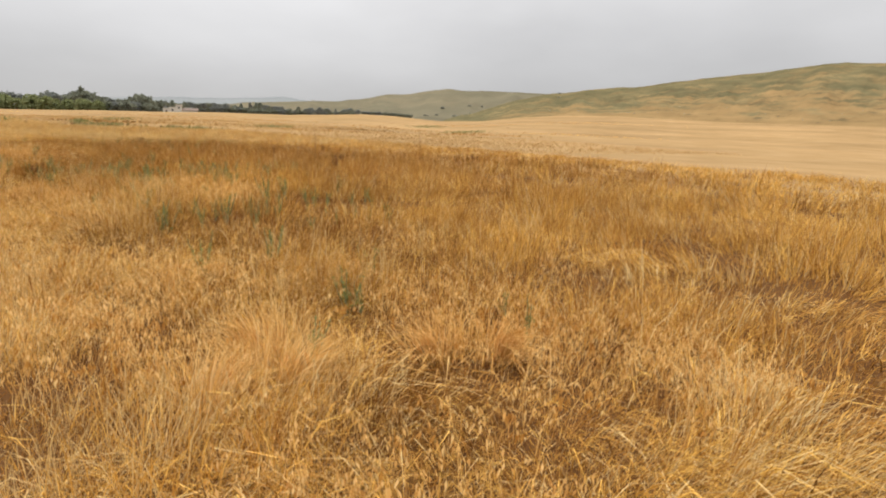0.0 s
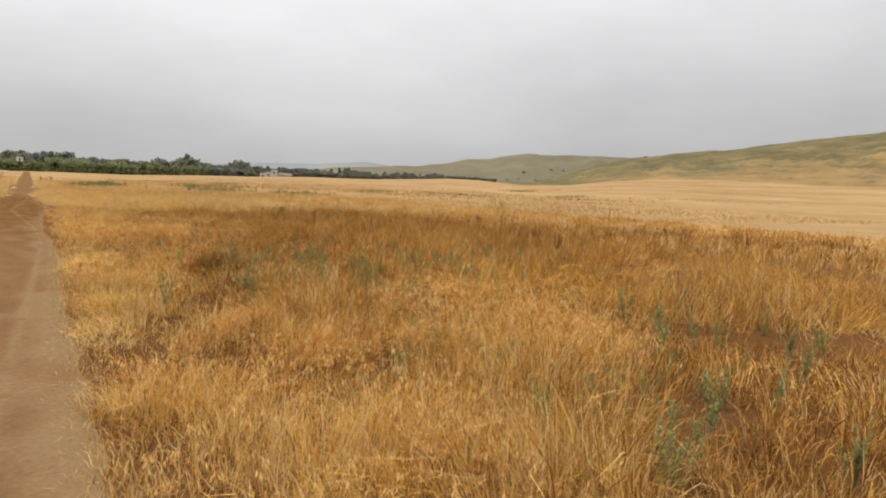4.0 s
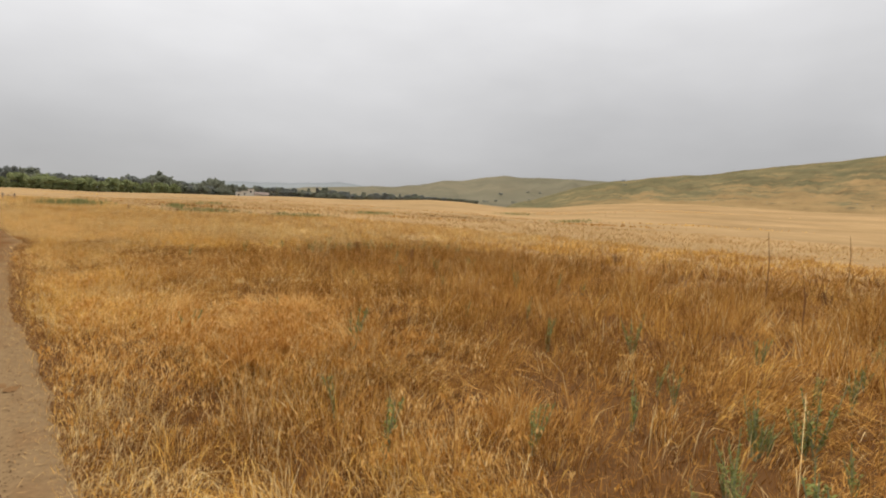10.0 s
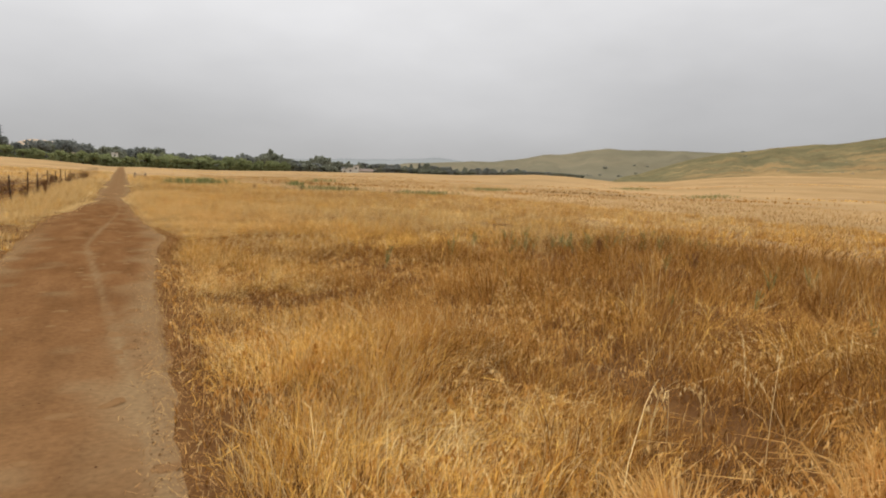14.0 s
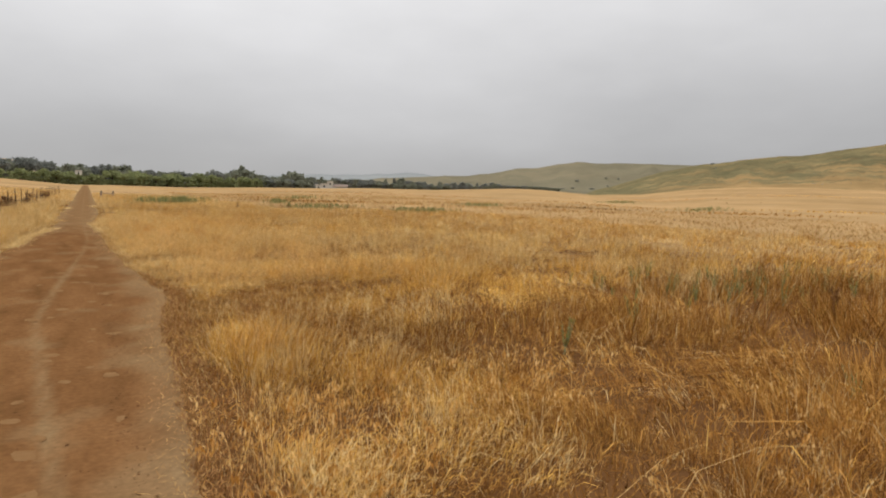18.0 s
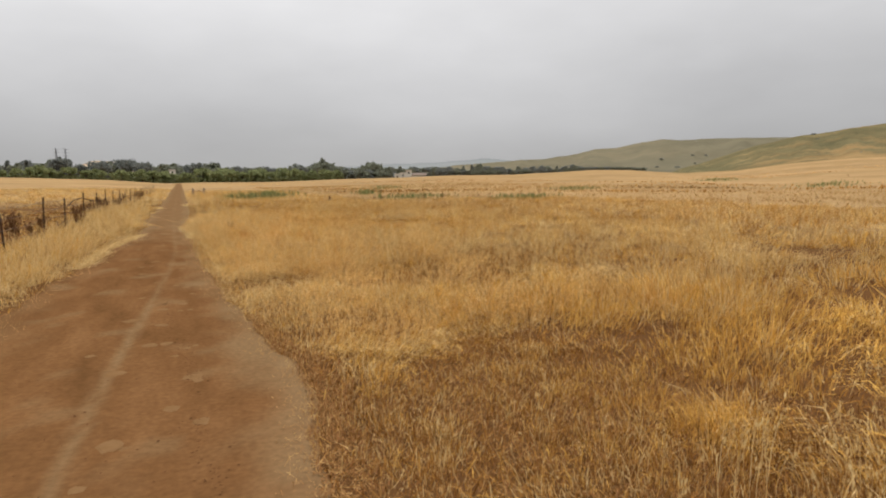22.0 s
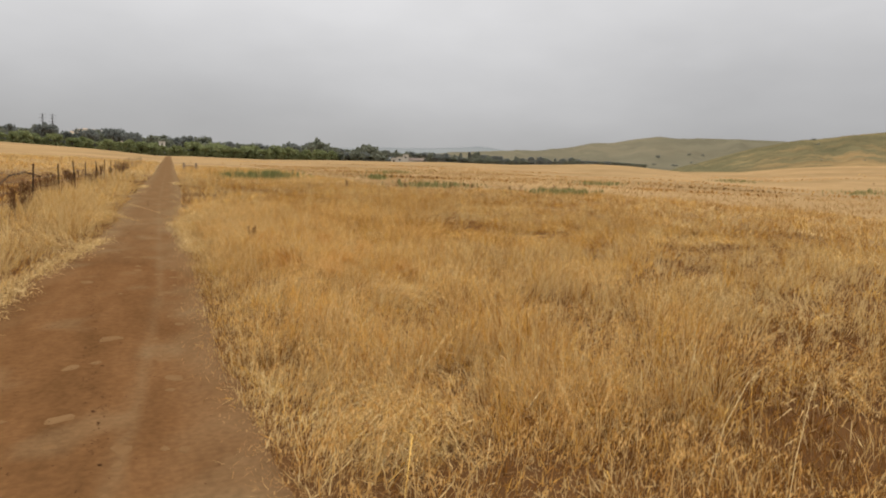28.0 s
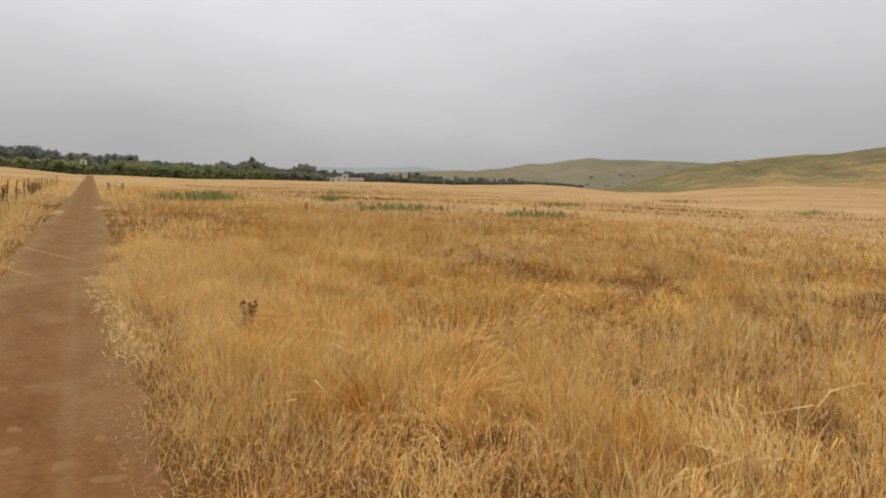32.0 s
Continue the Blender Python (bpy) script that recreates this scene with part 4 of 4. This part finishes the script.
# bits of straw lying along both sides of the track and over the bare patches
n = 42000
ly = rng.uniform(2, 62, n)
side = rng.random(n) < 0.62
lx = np.where(side, right_edge(ly) + rng.normal(0.05, 0.11, n), left_edge(ly) - rng.normal(0.03, 0.13, n))
m2 = 20000
bx, by = rng.normal(2.4, 0.9, m2), rng.normal(34.4, 1.0, m2)


def litter(name, lx, ly, mat, label):
    n = len(lx)
    ang, ln, wd = rng.uniform(0, 2 * np.pi, n), rng.uniform(0.01, 0.05, n), rng.uniform(0.0015, 0.003, n)
    lz = land(lx, ly) + 0.02 + rng.uniform(0.004, 0.03, n)
    d = np.stack([np.cos(ang) * ln / 2, np.sin(ang) * ln / 2, rng.normal(0, 0.008, n)], 1)
    o = np.stack([-np.sin(ang) * wd / 2, np.cos(ang) * wd / 2, 0 * wd], 1)
    c = np.stack([lx, ly, lz], 1)
    v = np.stack([c - d - o, c - d + o, c + d + o, c + d - o], 1).reshape(-1, 3)
    tagged(raw_mesh(name, v, [np.arange(n * 4).reshape(-1, 4)], mat), label, "straw", kind="stuff")


k = (lx > right_edge(ly) - 0.25) | (lx < left_edge(ly) + 0.25)
litter("straw_litter", lx[k], ly[k], m_litter, "loose broken straw along the track's edges")
ay = rng.uniform(26.5, 38.5, 20000)
bx, by = np.append(bx, right_edge(ay) + 0.9 * rng.random(20000) * (apron(ay) + 0.15)), np.append(by, ay)
k = bx > right_edge(by) - 0.05
litter("straw_litter", bx[k][2::3], by[k][2::3], m_litter, "loose broken straw on trodden ground")
litter("russet_litter", bx[k][::3], by[k][::3], m_dark, "dark russet leaf litter on trodden ground")
litter("red_litter", bx[k][1::3], by[k][1::3], m_redlitter, "red-brown broken straw on trodden ground")


# flattened pale straw heaped at the road's edges
for edge_of, side, y0, y1, n in ((left_edge, -1, 43.5, 50.5, 2600), (right_edge, 1, 48.8, 53.6, 1500), (left_edge, -1, 69, 71.5, 700), (right_edge, 1, 73.5, 76, 700)):
    y = rng.uniform(y0, y1, n)
    x = edge_of(y) + side * rng.normal(0.05, 0.1, n)
    ob = blades("straw_bank", x, y, rng.uniform(0.04, 0.12, n), rng.uniform(0.004, 0.010, n), m_pale, 1.2, "pale flattened straw heaped at the road's edge")
    ob.location.z = 0.03
    tagged(ob, category="straw")


def oats(name, x, y, h, droop, label, husks=8, mat=None, husk=0.026, thick=1.0):
    """Bowed oat stalks with hanging husks."""
    n = len(x)
    z = land(x, y)
    th = rng.uniform(0, 2 * np.pi, n)
    ux, uy = np.cos(th) + 0.5, np.sin(th) + 0.15
    ts = np.array([0, 0.45, 0.75, 0.9, 1.0])
    P = np.zeros((n, 5, 3))
    for j, t in enumerate(ts):
        out = droop * h * t ** 2.2
        P[:, j] = np.stack([x + ux * out, y + uy * out, z + h * (t - 0.35 * droop * t ** 4)], 1)
    ph = rng.uniform(0, 2 * np.pi, n)
    o = np.stack([np.cos(ph), np.sin(ph), 0 * ph], 1)[:, None, :] * (thick * np.array([0.0016, 0.0015, 0.0012, 0.001, 0.0006])[None, :, None])
    v1 = np.stack([P - o, P + o], 2).reshape(-1, 3)
    base = np.arange(n)[:, None] * 10
    f1 = np.concatenate([base + np.array([[2 * j, 2 * j + 1, 2 * j + 3, 2 * j + 2]]) for j in range(4)])
    vs, fs, off = [v1], [f1], len(v1)
    for k in range(husks):
        t = 0.72 + 0.28 * rng.random(n)
        seg = np.clip(np.searchsorted(ts, t) - 1, 0, 3)
        a = P[np.arange(n), seg] + (P[np.arange(n), seg + 1] - P[np.arange(n), seg]) * ((t - ts[seg]) / (ts[seg + 1] - ts[seg]))[:, None]
        a = a + rng.normal(0, 0.012, (n, 3)) - np.array([0, 0, 0.008])
        L = husk * rng.uniform(0.7, 1.3, n)
        q = rng.uniform(0, 2 * np.pi, n)
        side = np.stack([np.cos(q), np.sin(q), 0 * q], 1) * (L * 0.17)[:, None]
        fall = np.stack([rng.normal(0, 0.3, n) * L, rng.normal(0, 0.3, n) * L, -L], 1)
        mid = a + fall * 0.4 + np.cross(side, [0, 0, 1]) * 0.5
        vv = np.stack([a, mid - side, a + fall, mid + side], 1).reshape(-1, 3)
        vs.append(vv)
        fs.append(off + np.arange(n * 4).reshape(-1, 4))
        off += len(vv)
    ob = raw_mesh(name, np.concatenate(vs), [np.concatenate(fs)], mat or m_oat)
    return tagged(ob, label, "wild oats", kind="stuff")


def scatter(n, x0, x1, y0, y1, weight):
    x, y = rng.uniform(x0, x1, n), rng.uniform(y0, y1, n)
    k = (rng.random(n) < weight(x, y)) & (x > right_edge(y) + 0.1)
    return x[k], y[k]


x, y = scatter(38000, 0.4, 5.0, 1, 31, lambda x, y: np.clip(0.30 + 0.9 * grain(x, y, 0.8, 21) + 0.5 * grain(x, y, 0.3, 24), 0, 1) * (1 - 0.6 * step(22.5, 25, y) * step(0.9, 1.6, x)) * (1 - 0.5 * step(13, 16, y)))
k = rng.random(len(x)) > 0.9 * spots_of(x, y, DARK_SPOTS) + 0.7 * blob(x, y, 4.0, 8.4, 2.2, 1.5) + 0.8 * blob(x, y, 3.6, 16.2, 2.4, 2.4) + 0.6 * blob(x, y, 4.8, 20.0, 2.5, 2.5)
x, y = x[k], y[k]
half = rng.random(len(x)) < 0.5 + 0.35 * (1 - step(8, 13, y)) + 0.2 * step(25, 29, y)
oats("wild_oats", x[half], y[half], rng.uniform(0.22, 0.48, half.sum()), 0.6, "dry wild oats with hanging straw-coloured husks", 6, None, 0.034)
half = ~half
oats("wild_oats", x[half], y[half], rng.uniform(0.2, 0.45, half.sum()), 0.7, "rust-coloured wild oats among the dry grass", 7, m_oat_rust, 0.045)
x, y = scatter(2000, 1.3, 4.0, 19.5, 23.3, lambda x, y: 1.2 * blob(x, y, 2.4, 21.5, 1.1, 1.3) * np.clip(0.4 + wave(x, y, 0.3, 22), 0, 1))
oats("wild_oats", x, y, rng.uniform(0.25, 0.5, len(x)), 0.75, "dense fluffy clump of orange oats", 14, m_oat_rust, 0.055)
x, y = scatter(22000, 0.5, 5.5, 36.5, 58, lambda x, y: np.clip(0.28 + 0.7 * wave(x, y, 0.9, 23), 0, 1))
oats("wild_oats", x, y, rng.uniform(0.22, 0.42, len(x)), 0.4, "golden dry oats along the track", 6)
x, y = scatter(3600, 1.2, 8.0, 31.5, 44.5, lambda x, y: 1.1 * blob(x, y, 2.8, 33.1, 1.1, 0.8) + 0.6 * blob(x, y, 5.3, 42.0, 2.2, 1.6))
oats("dead_stalks", x, y, rng.uniform(0.28, 0.5, len(x)), 0.14, "upright bleached dead oat stalks", 7, m_pale, 0.03)
x, y = scatter(80, 1.3, 6, 2, 50, lambda x, y: 0.9 + 0 * x)
oats("bent_stems", x, y, rng.uniform(0.5, 0.75, len(x)), 0.95, "long pale grass stems bowed over", 7, m_pale, 0.03, 1.3)
x, y = rng.normal(2.7, 0.5, 14), rng.normal(24.3, 0.5, 14)
oats("bent_stems", x, y, rng.uniform(0.6, 0.8, 14), 1.05, "long pale grass stems bowed over", 9, m_pale, 0.035, 1.5)


def clump(name, cx, cy, r, n, h, mat, label, lie=(0, 0), spread=0.9, wide=1.0):
    """One big tussock whose long blades fall outwards and to one side."""
    a, d = rng.uniform(0, 2 * np.pi, n), np.abs(rng.normal(0, 0.5, n))
    x, y = cx + r * d * np.cos(a), cy + r * d * np.sin(a)
    ob = blades(name, x, y, h * rng.uniform(0.6, 1.2, n), wide * rng.uniform(0.003, 0.006, n), mat, 0.4, label,
                fan=(spread * d * np.cos(a) + lie[0], spread * d * np.sin(a) + lie[1]))
    return tagged(ob, category="grass tussock")


clump("pale_tussock", 2.2, 45.0, 0.4, 700, 0.34, m_pale, "pale bleached tussock flattened in the golden grass", (0.7, -0.4))
clump("pale_tussock", 3.55, 1.25, 0.3, 600, 0.3, m_pale, "pale bleached tussock flattened in the golden grass", (0.8, 0.1))
clump("rust_tussock", 2.1, 16.2, 0.6, 1000, 0.46, m_rust, "big rust-brown tussock of long drooping grass", (0.1, -0.5), 1.3)
clump("rust_tussock", 2.6, 15.9, 0.6, 500, 0.36, m_dark, "low dark tussock of drooping grass", (0.3, -0.5), 1.3)
tufts = random.Random(33)
for x0, x1, y0, y1, n_t in ((1.6, 3.3, 20.5, 23.4, 22), (0.6, 3.4, 2.6, 5.6, 8), (1.2, 3.0, 45.5, 49, 8), (1.4, 3.2, 10.5, 13, 6)):
    for _ in range(n_t):
        turn = tufts.uniform(0, 2 * math.pi)
        clump("fluffy_tussock", tufts.uniform(x0, x1), tufts.uniform(y0, y1), tufts.uniform(0.16, 0.3), tufts.randint(180, 300), tufts.uniform(0.32, 0.46), m_oat if tufts.random() < 0.85 else m_oat_rust,
              "fluffy straw-coloured tussock of drooping oats", (0.6 * math.cos(turn), 0.6 * math.sin(turn)), 0.9, 1.5)


# ---- green weeds, dock and reeds ----
def weed(seed, h, leaves):
    r = np.random.default_rng(seed)
    root = new("green_weed")
    bm = bmesh.new()
    tops = [(r.normal() * 0.055, r.normal() * 0.055, h * r.uniform(0.55, 1.0)) for _ in range(5)]
    bm.free()
    for t in tops:
        bm = bmesh.new()
        limb(bm, (r.normal() * 0.01, r.normal() * 0.01, -0.02), t, 0.005, 0.002, 5)
        part("stem", bm, m_green_stem, root)
    V, F = [], []
    for i in range(leaves):
        t = tops[i % 5]
        k = r.uniform(0.2, 1.0)
        b = np.array(t) * k
        a = r.uniform(0, 2 * np.pi)
        L = r.uniform(0.025, 0.06) * (1.2 - 0.5 * k)
        d = np.array([math.cos(a) * 0.55, math.sin(a) * 0.55, r.uniform(0.5, 0.95)])
        s = np.array([-math.sin(a), math.cos(a), 0]) * L * 0.19
        m1, tip = b + d * L * 0.5, b + d * L + np.array([0, 0, -0.012])
        j = len(V)
        V += [b, m1 - s, m1 + np.array([0, 0, -0.006]), m1 + s, tip]
        F += [(j, j + 1, j + 2), (j, j + 2, j + 3), (j + 1, j + 4, j + 2), (j + 2, j + 4, j + 3)]
    c = raw_mesh("foliage", V, [np.array(F)], m_teal)
    c.parent = root
    c["kind"] = "stuff"
    return tagged(root, "blue-green leafy weed standing in the dry grass", "weed", "green weeds")


weeds = [weed(61, 0.46, 150), weed(62, 0.38, 120), weed(63, 0.52, 165), weed(64, 0.42, 135)]
wr = random.Random(12)
tall_ones = [(9.9, 75.5), (13.6, 76.9), (14.3, 77.2), (18.3, 78.7), (20.3, 79.5), (24.5, 81.1), (25.9, 81.6), (30.0, 83.2), (31.6, 83.8), (16.5, 84.7), (18.8, 86.2), (22.6, 85.3), (35.7, 89.0), (39.6, 91.7), (118.1, 110.9), (123.5, 106.8)]
places = [(4.79, 9.93), (3.09, 12.89), (2.81, 9.91), (2.29, 14.4), (2.51, 9.08), (1.89, 18.5), (1.78, 16.4), (6.96, 16.6), (8.45, 24.4), (2.85, 20.75), (5.6, 32.0), (9.2, 24.0), (2.15, 16.0),
          (4.0, 31.4), (2.9, 5.8), (3.4, 4.9), (1.8, 3.1), (2.7, 9.3), (3.5, 8.6), (3.3, 2.7), (2.5, 8.2), (2.9, 9.9), (5.7, 11.1), (2.8, 5.7), (2.1, 5.6), (3.4, 4.8), (2.2, 10.3), (4.3, 8.6), (6.5, 9.3)]
places += [(5.3, 8.9), (2.6, 8.2), (3.6, 7.8), (3.8, 14.3), (6.7, 16.5), (1.2, 13.8), (2.3, 14.5), (2.2, 14.0), (3.8, 13.5), (3.1, 13.2), (3.4, 14.6), (3.8, 15.6), (5.9, 15.3), (5.7, 16.5), (3.1, 12.5), (2.3, 12.8),
           (2.0, 19.3), (2.8, 18.2), (2.8, 16.5), (4.4, 17.2), (6.3, 16.0), (4.3, 15.2), (3.8, 15.4), (4.3, 14.9), (5.8, 17.5), (1.7, 22.1), (2.9, 22.7), (5.7, 19.6), (5.1, 20.3)]
firm = len(places)
for n_w, x0, x1, y0, y1 in ((34, 2.6, 7.0, 7.4, 11.5), (90, 2.0, 7.0, 12, 17.5), (40, 3.5, 9.0, 14, 19), (12, 3.0, 10.0, 20, 30), (60, 7.0, 14.0, 32.2, 35.6), (4, 1.2, 4.0, 1.5, 6)):
    places += [(wr.uniform(x0, x1), wr.uniform(y0, y1)) for _ in range(n_w)]
big = {(2.85, 20.75): 1.45, (2.7, 16.4): 1.3, (2.15, 16.0): 1.1, (4.79, 9.93): 1.4}
places += [(2.7, 16.4)]
for i, (x, y) in enumerate(places):
    s = big.get((x, y), wr.uniform(0.8, 1.15) if i < firm else wr.uniform(0.55, 0.95))
    m = pose(x, y, float(land(x, y)), wr.uniform(-6, 6), wr.uniform(-6, 6), wr.uniform(0, 360)) @ Matrix.Diagonal((s * 1.05, s * 1.05, s * 1.05, 1))
    if i < 4:
        weeds[i].matrix_basis = m
    else:
        copy_thing(weeds[i % 4], Matrix()).matrix_basis = m


def dock(seed, h):
    """A dead dock plant: a few stems with knobbly seed clusters."""
    r = np.random.default_rng(seed)
    root = new("dead_dock")
    V, F = [], []
    for i in range(4):
        t = np.array((r.normal() * 0.14 * h, r.normal() * 0.14 * h, h * r.uniform(0.7, 1.0)))
        bm = bmesh.new()
        limb(bm, (0, 0, -0.03), tuple(t), 0.008, 0.003, 5)
        part("stem", bm, m_stem, root)
        for k in range(60):
            p = t * r.uniform(0.4, 1.0) + r.normal(size=3) * 0.022
            a, b = r.normal(size=3), r.normal(size=3)
            a, b = a / np.linalg.norm(a) * 0.028, b / np.linalg.norm(b) * 0.018
            j = len(V)
            V += [p - a, p + b, p + a, p - b]
            F.append((j, j + 1, j + 2, j + 3))
    c = raw_mesh("seed_head", V, [np.array(F)], m_stem)
    c.parent = root
    c["kind"] = "stuff"
    return tagged(root, "dead dark brown dock weed with seed heads", "weed", "dead dock weeds")


docks = [dock(71, 0.75), dock(72, 0.6), dock(73, 0.9)]
spots = [(1.25, 49.2, 0.62), (2.24, 16.0, 0.62), (2.45, 16.5, 0.5)]
spots += [(FX + wr.uniform(-1.0, 0.3), wr.uniform(48, 62), wr.uniform(0.8, 1.2)) for _ in range(15)]
spots += [(FX + wr.uniform(-1.0, 0.3), wr.uniform(62, 96), wr.uniform(0.8, 1.2)) for _ in range(16)]
spots += [(wr.uniform(10, 60), wr.uniform(45, 140), wr.uniform(0.35, 0.5)) for _ in range(20)]
spots += [(wr.uniform(6, 22), wr.uniform(16, 33), wr.uniform(0.6, 0.8)) for _ in range(8)]
spots += [(x, y, wr.uniform(0.6, 0.85)) for x, y in tall_ones]
for i, (x, y, s) in enumerate(spots):
    m = pose(x, y, float(land(x, y)), wr.uniform(-8, 8), wr.uniform(-8, 8), wr.uniform(0, 360)) @ Matrix.Diagonal((s, s, s, 1))
    if i < 3:
        docks[i].matrix_basis = m
    else:
        copy_thing(docks[i % 3], Matrix()).matrix_basis = m
for x, y, h in ((12.1, 21.3, 1.42), (17.8, 22.0, 1.4), (9.5, 19.5, 0.85)):
    bm = bmesh.new()
    limb(bm, (x, y, -0.03), (x + 0.03, y, h * 0.6), 0.012, 0.009, 6)
    limb(bm, (x + 0.03, y, h * 0.6), (x - 0.06, y + 0.02, h), 0.009, 0.004, 6)
    limb(bm, (x + 0.03, y, h * 0.55), (x + 0.14, y + 0.02, h * 0.85), 0.003, 0.0015, 5)
    tagged(part("tall_dry_stem", bm, m_stem), "tall dark bare weed stem above the grass", "weed", "tall bare stems")

for x0, x1, y0, y1, n, h in ((3.6, 11.0, 85, 98, 1500, 0.75), (17, 21, 95, 102, 500, 0.6), (13.8, 22.3, 77, 86, 700, 0.55), (22, 31, 73, 80, 700, 0.55), (25, 37, 117, 140, 600, 0.6),
                             (43, 56, 97, 107, 700, 0.6), (75, 96, 84, 99, 900, 0.6), (104, 124, 128, 148, 900, 0.7)):
    n = n * 3 // 4
    u = rng.normal(0.5, 0.24, n)
    x = x0 + (x1 - x0) * u
    y = y0 + (y1 - y0) * (0.6 * u + 0.4 * rng.normal(0.5, 0.4, n))
    k = rng.random(n) < 0.5 + 0.7 * wave(x, y, 1.6, 14)
    x, y = x[k], y[k]
    ob = blades("reed_bed", x, y, 0.95 * h * rng.uniform(0.3, 1.25, len(x)), rng.uniform(0.04, 0.11, len(x)), m_reed, 0.25, "patch of tall green reeds in the golden field")
    tagged(ob, category="reeds")

# low brown scrub in streaks across the far field
for i in range(26):
    r_s, a_s = wr.uniform(75, 230), radians(wr.uniform(3, 62))
    x0, y0 = r_s * math.sin(a_s), 20 + r_s * math.cos(a_s)
    n, w = 160, wr.uniform(4, 11)
    u, v = rng.normal(0, w, n), rng.normal(0, wr.uniform(0.6, 1.6), n)
    x, y = x0 + u * math.cos(a_s) + v * math.sin(a_s), y0 - u * math.sin(a_s) + v * math.cos(a_s)
    ob = blades("far_scrub", x, y, rng.uniform(0.12, 0.4, n), rng.uniform(0.08, 0.2, n), wr.choice((m_rust, m_rust, m_dark, m_gold)), 0.5, "low brown scrub in a streak across the far field")
    tagged(ob, category="scrub")

# ---- footprints and crumbs on the track ----
sr = random.Random(21)


def footprint_mesh(seed):
    r = random.Random(seed)
    bm = bmesh.new()
    n = 9
    rim = [bm.verts.new((math.cos(2 * math.pi * i / n) * r.uniform(0.75, 1.15), math.sin(2 * math.pi * i / n) * r.uniform(0.75, 1.15), -0.12)) for i in range(n)]
    mid = [bm.verts.new((v.co.x * 0.75, v.co.y * 0.75, 0.03 + r.uniform(0, 0.02))) for v in rim]
    for i in range(n):
        bm.faces.new((rim[i], rim[(i + 1) % n], mid[(i + 1) % n], mid[i]))
    bm.faces.new(mid)
    return bm


# Raised pale discs stand in for foot and hoof prints in the dust
footprints = [part("footprint", footprint_mesh(s), m_footprint, road) for s in range(5)]
spots = [(-0.47, 36.73), (-0.71, 37.32), (0.10, 36.36), (0.04, 32.23), (-0.63, 43.33), (-0.48, 43.99), (-0.08, 24.28), (0.12, 35.5), (-0.3, 35.2), (-0.2, 38.4), (0.15, 33.8)]
for i in range(80):
    y = sr.uniform(8, 60)
    spots.append((sr.choice((-0.9, -0.45, -0.2, 0.05, 0.1)) + sr.gauss(0, 0.12), y))
for i in range(70):
    spots.append((sr.choice((-0.45, -0.1, 0.1)) + sr.gauss(0, 0.1), sr.uniform(23, 50)))
for i, (x, y) in enumerate(spots):
    o = footprints[i] if i < 5 else new("footprint", footprints[i % 5].data)
    o.parent = road
    s = sr.uniform(0.035, 0.095)
    j, q = int(np.argmin(abs(ys - y))), int(np.argmin(abs(X[int(np.argmin(abs(ys - y)))] - x)))
    o.matrix_basis = pose(x, y, float(Z[j, q]) + 0.001, 0, 0, sr.uniform(0, 360)) @ Matrix.Diagonal((s, s * sr.uniform(0.7, 1.5), 0.03, 1))
# Loose crumbs; the dense line of them stands in for a dark dented crack
n = 3800
cy = rng.uniform(19, 62, n)
cx = np.where(rng.random(n) < 0.6, np.interp(cy, (10, 14.4, 15.9, 21, 28, 35.7, 37, 38, 42.5, 46, 62), (-0.4, -0.32, -0.19, 0.21, 0.1, 0.12, 0.0, -0.09, -0.41, -0.8, -0.6)) + rng.normal(0, 0.035, n) + 0.06 * grain(cy, cy, 0.5, 70), rng.uniform(-1.5, 0.4, n))
size = rng.uniform(0.0025, 0.006, n) * (1 + 0.8 * (rng.random(n) < 0.06))
ang = rng.uniform(0, 2 * np.pi, n)
jj = np.clip(np.searchsorted(ys, cy), 0, len(ys) - 1)
qq = np.clip(((cx - L[jj, 0]) / (R[jj, 0] - L[jj, 0]) * 40).round().astype(int), 0, 40)
c = np.stack([cx, cy, Z[jj, qq] + 0.003], 1)
a = np.stack([np.cos(ang), np.sin(ang), 0 * ang], 1) * size[:, None] * 1.5
b = np.stack([-np.sin(ang), np.cos(ang), 0 * ang], 1) * size[:, None]
top = c + np.array([0, 0, 1]) * size[:, None] * 0.5
v = np.stack([c - a, c - b, c + a, c + b, top], 1).reshape(-1, 3)
i5 = np.arange(n)[:, None] * 5
tagged(raw_mesh("dark_crumbs", v, [np.concatenate([i5 + np.array([[p, q, 4]]) for p, q in ((0, 1), (1, 2), (2, 3), (3, 0))])], m_chip), "dark crumbs of soil and dung on the track", "debris", kind="stuff")
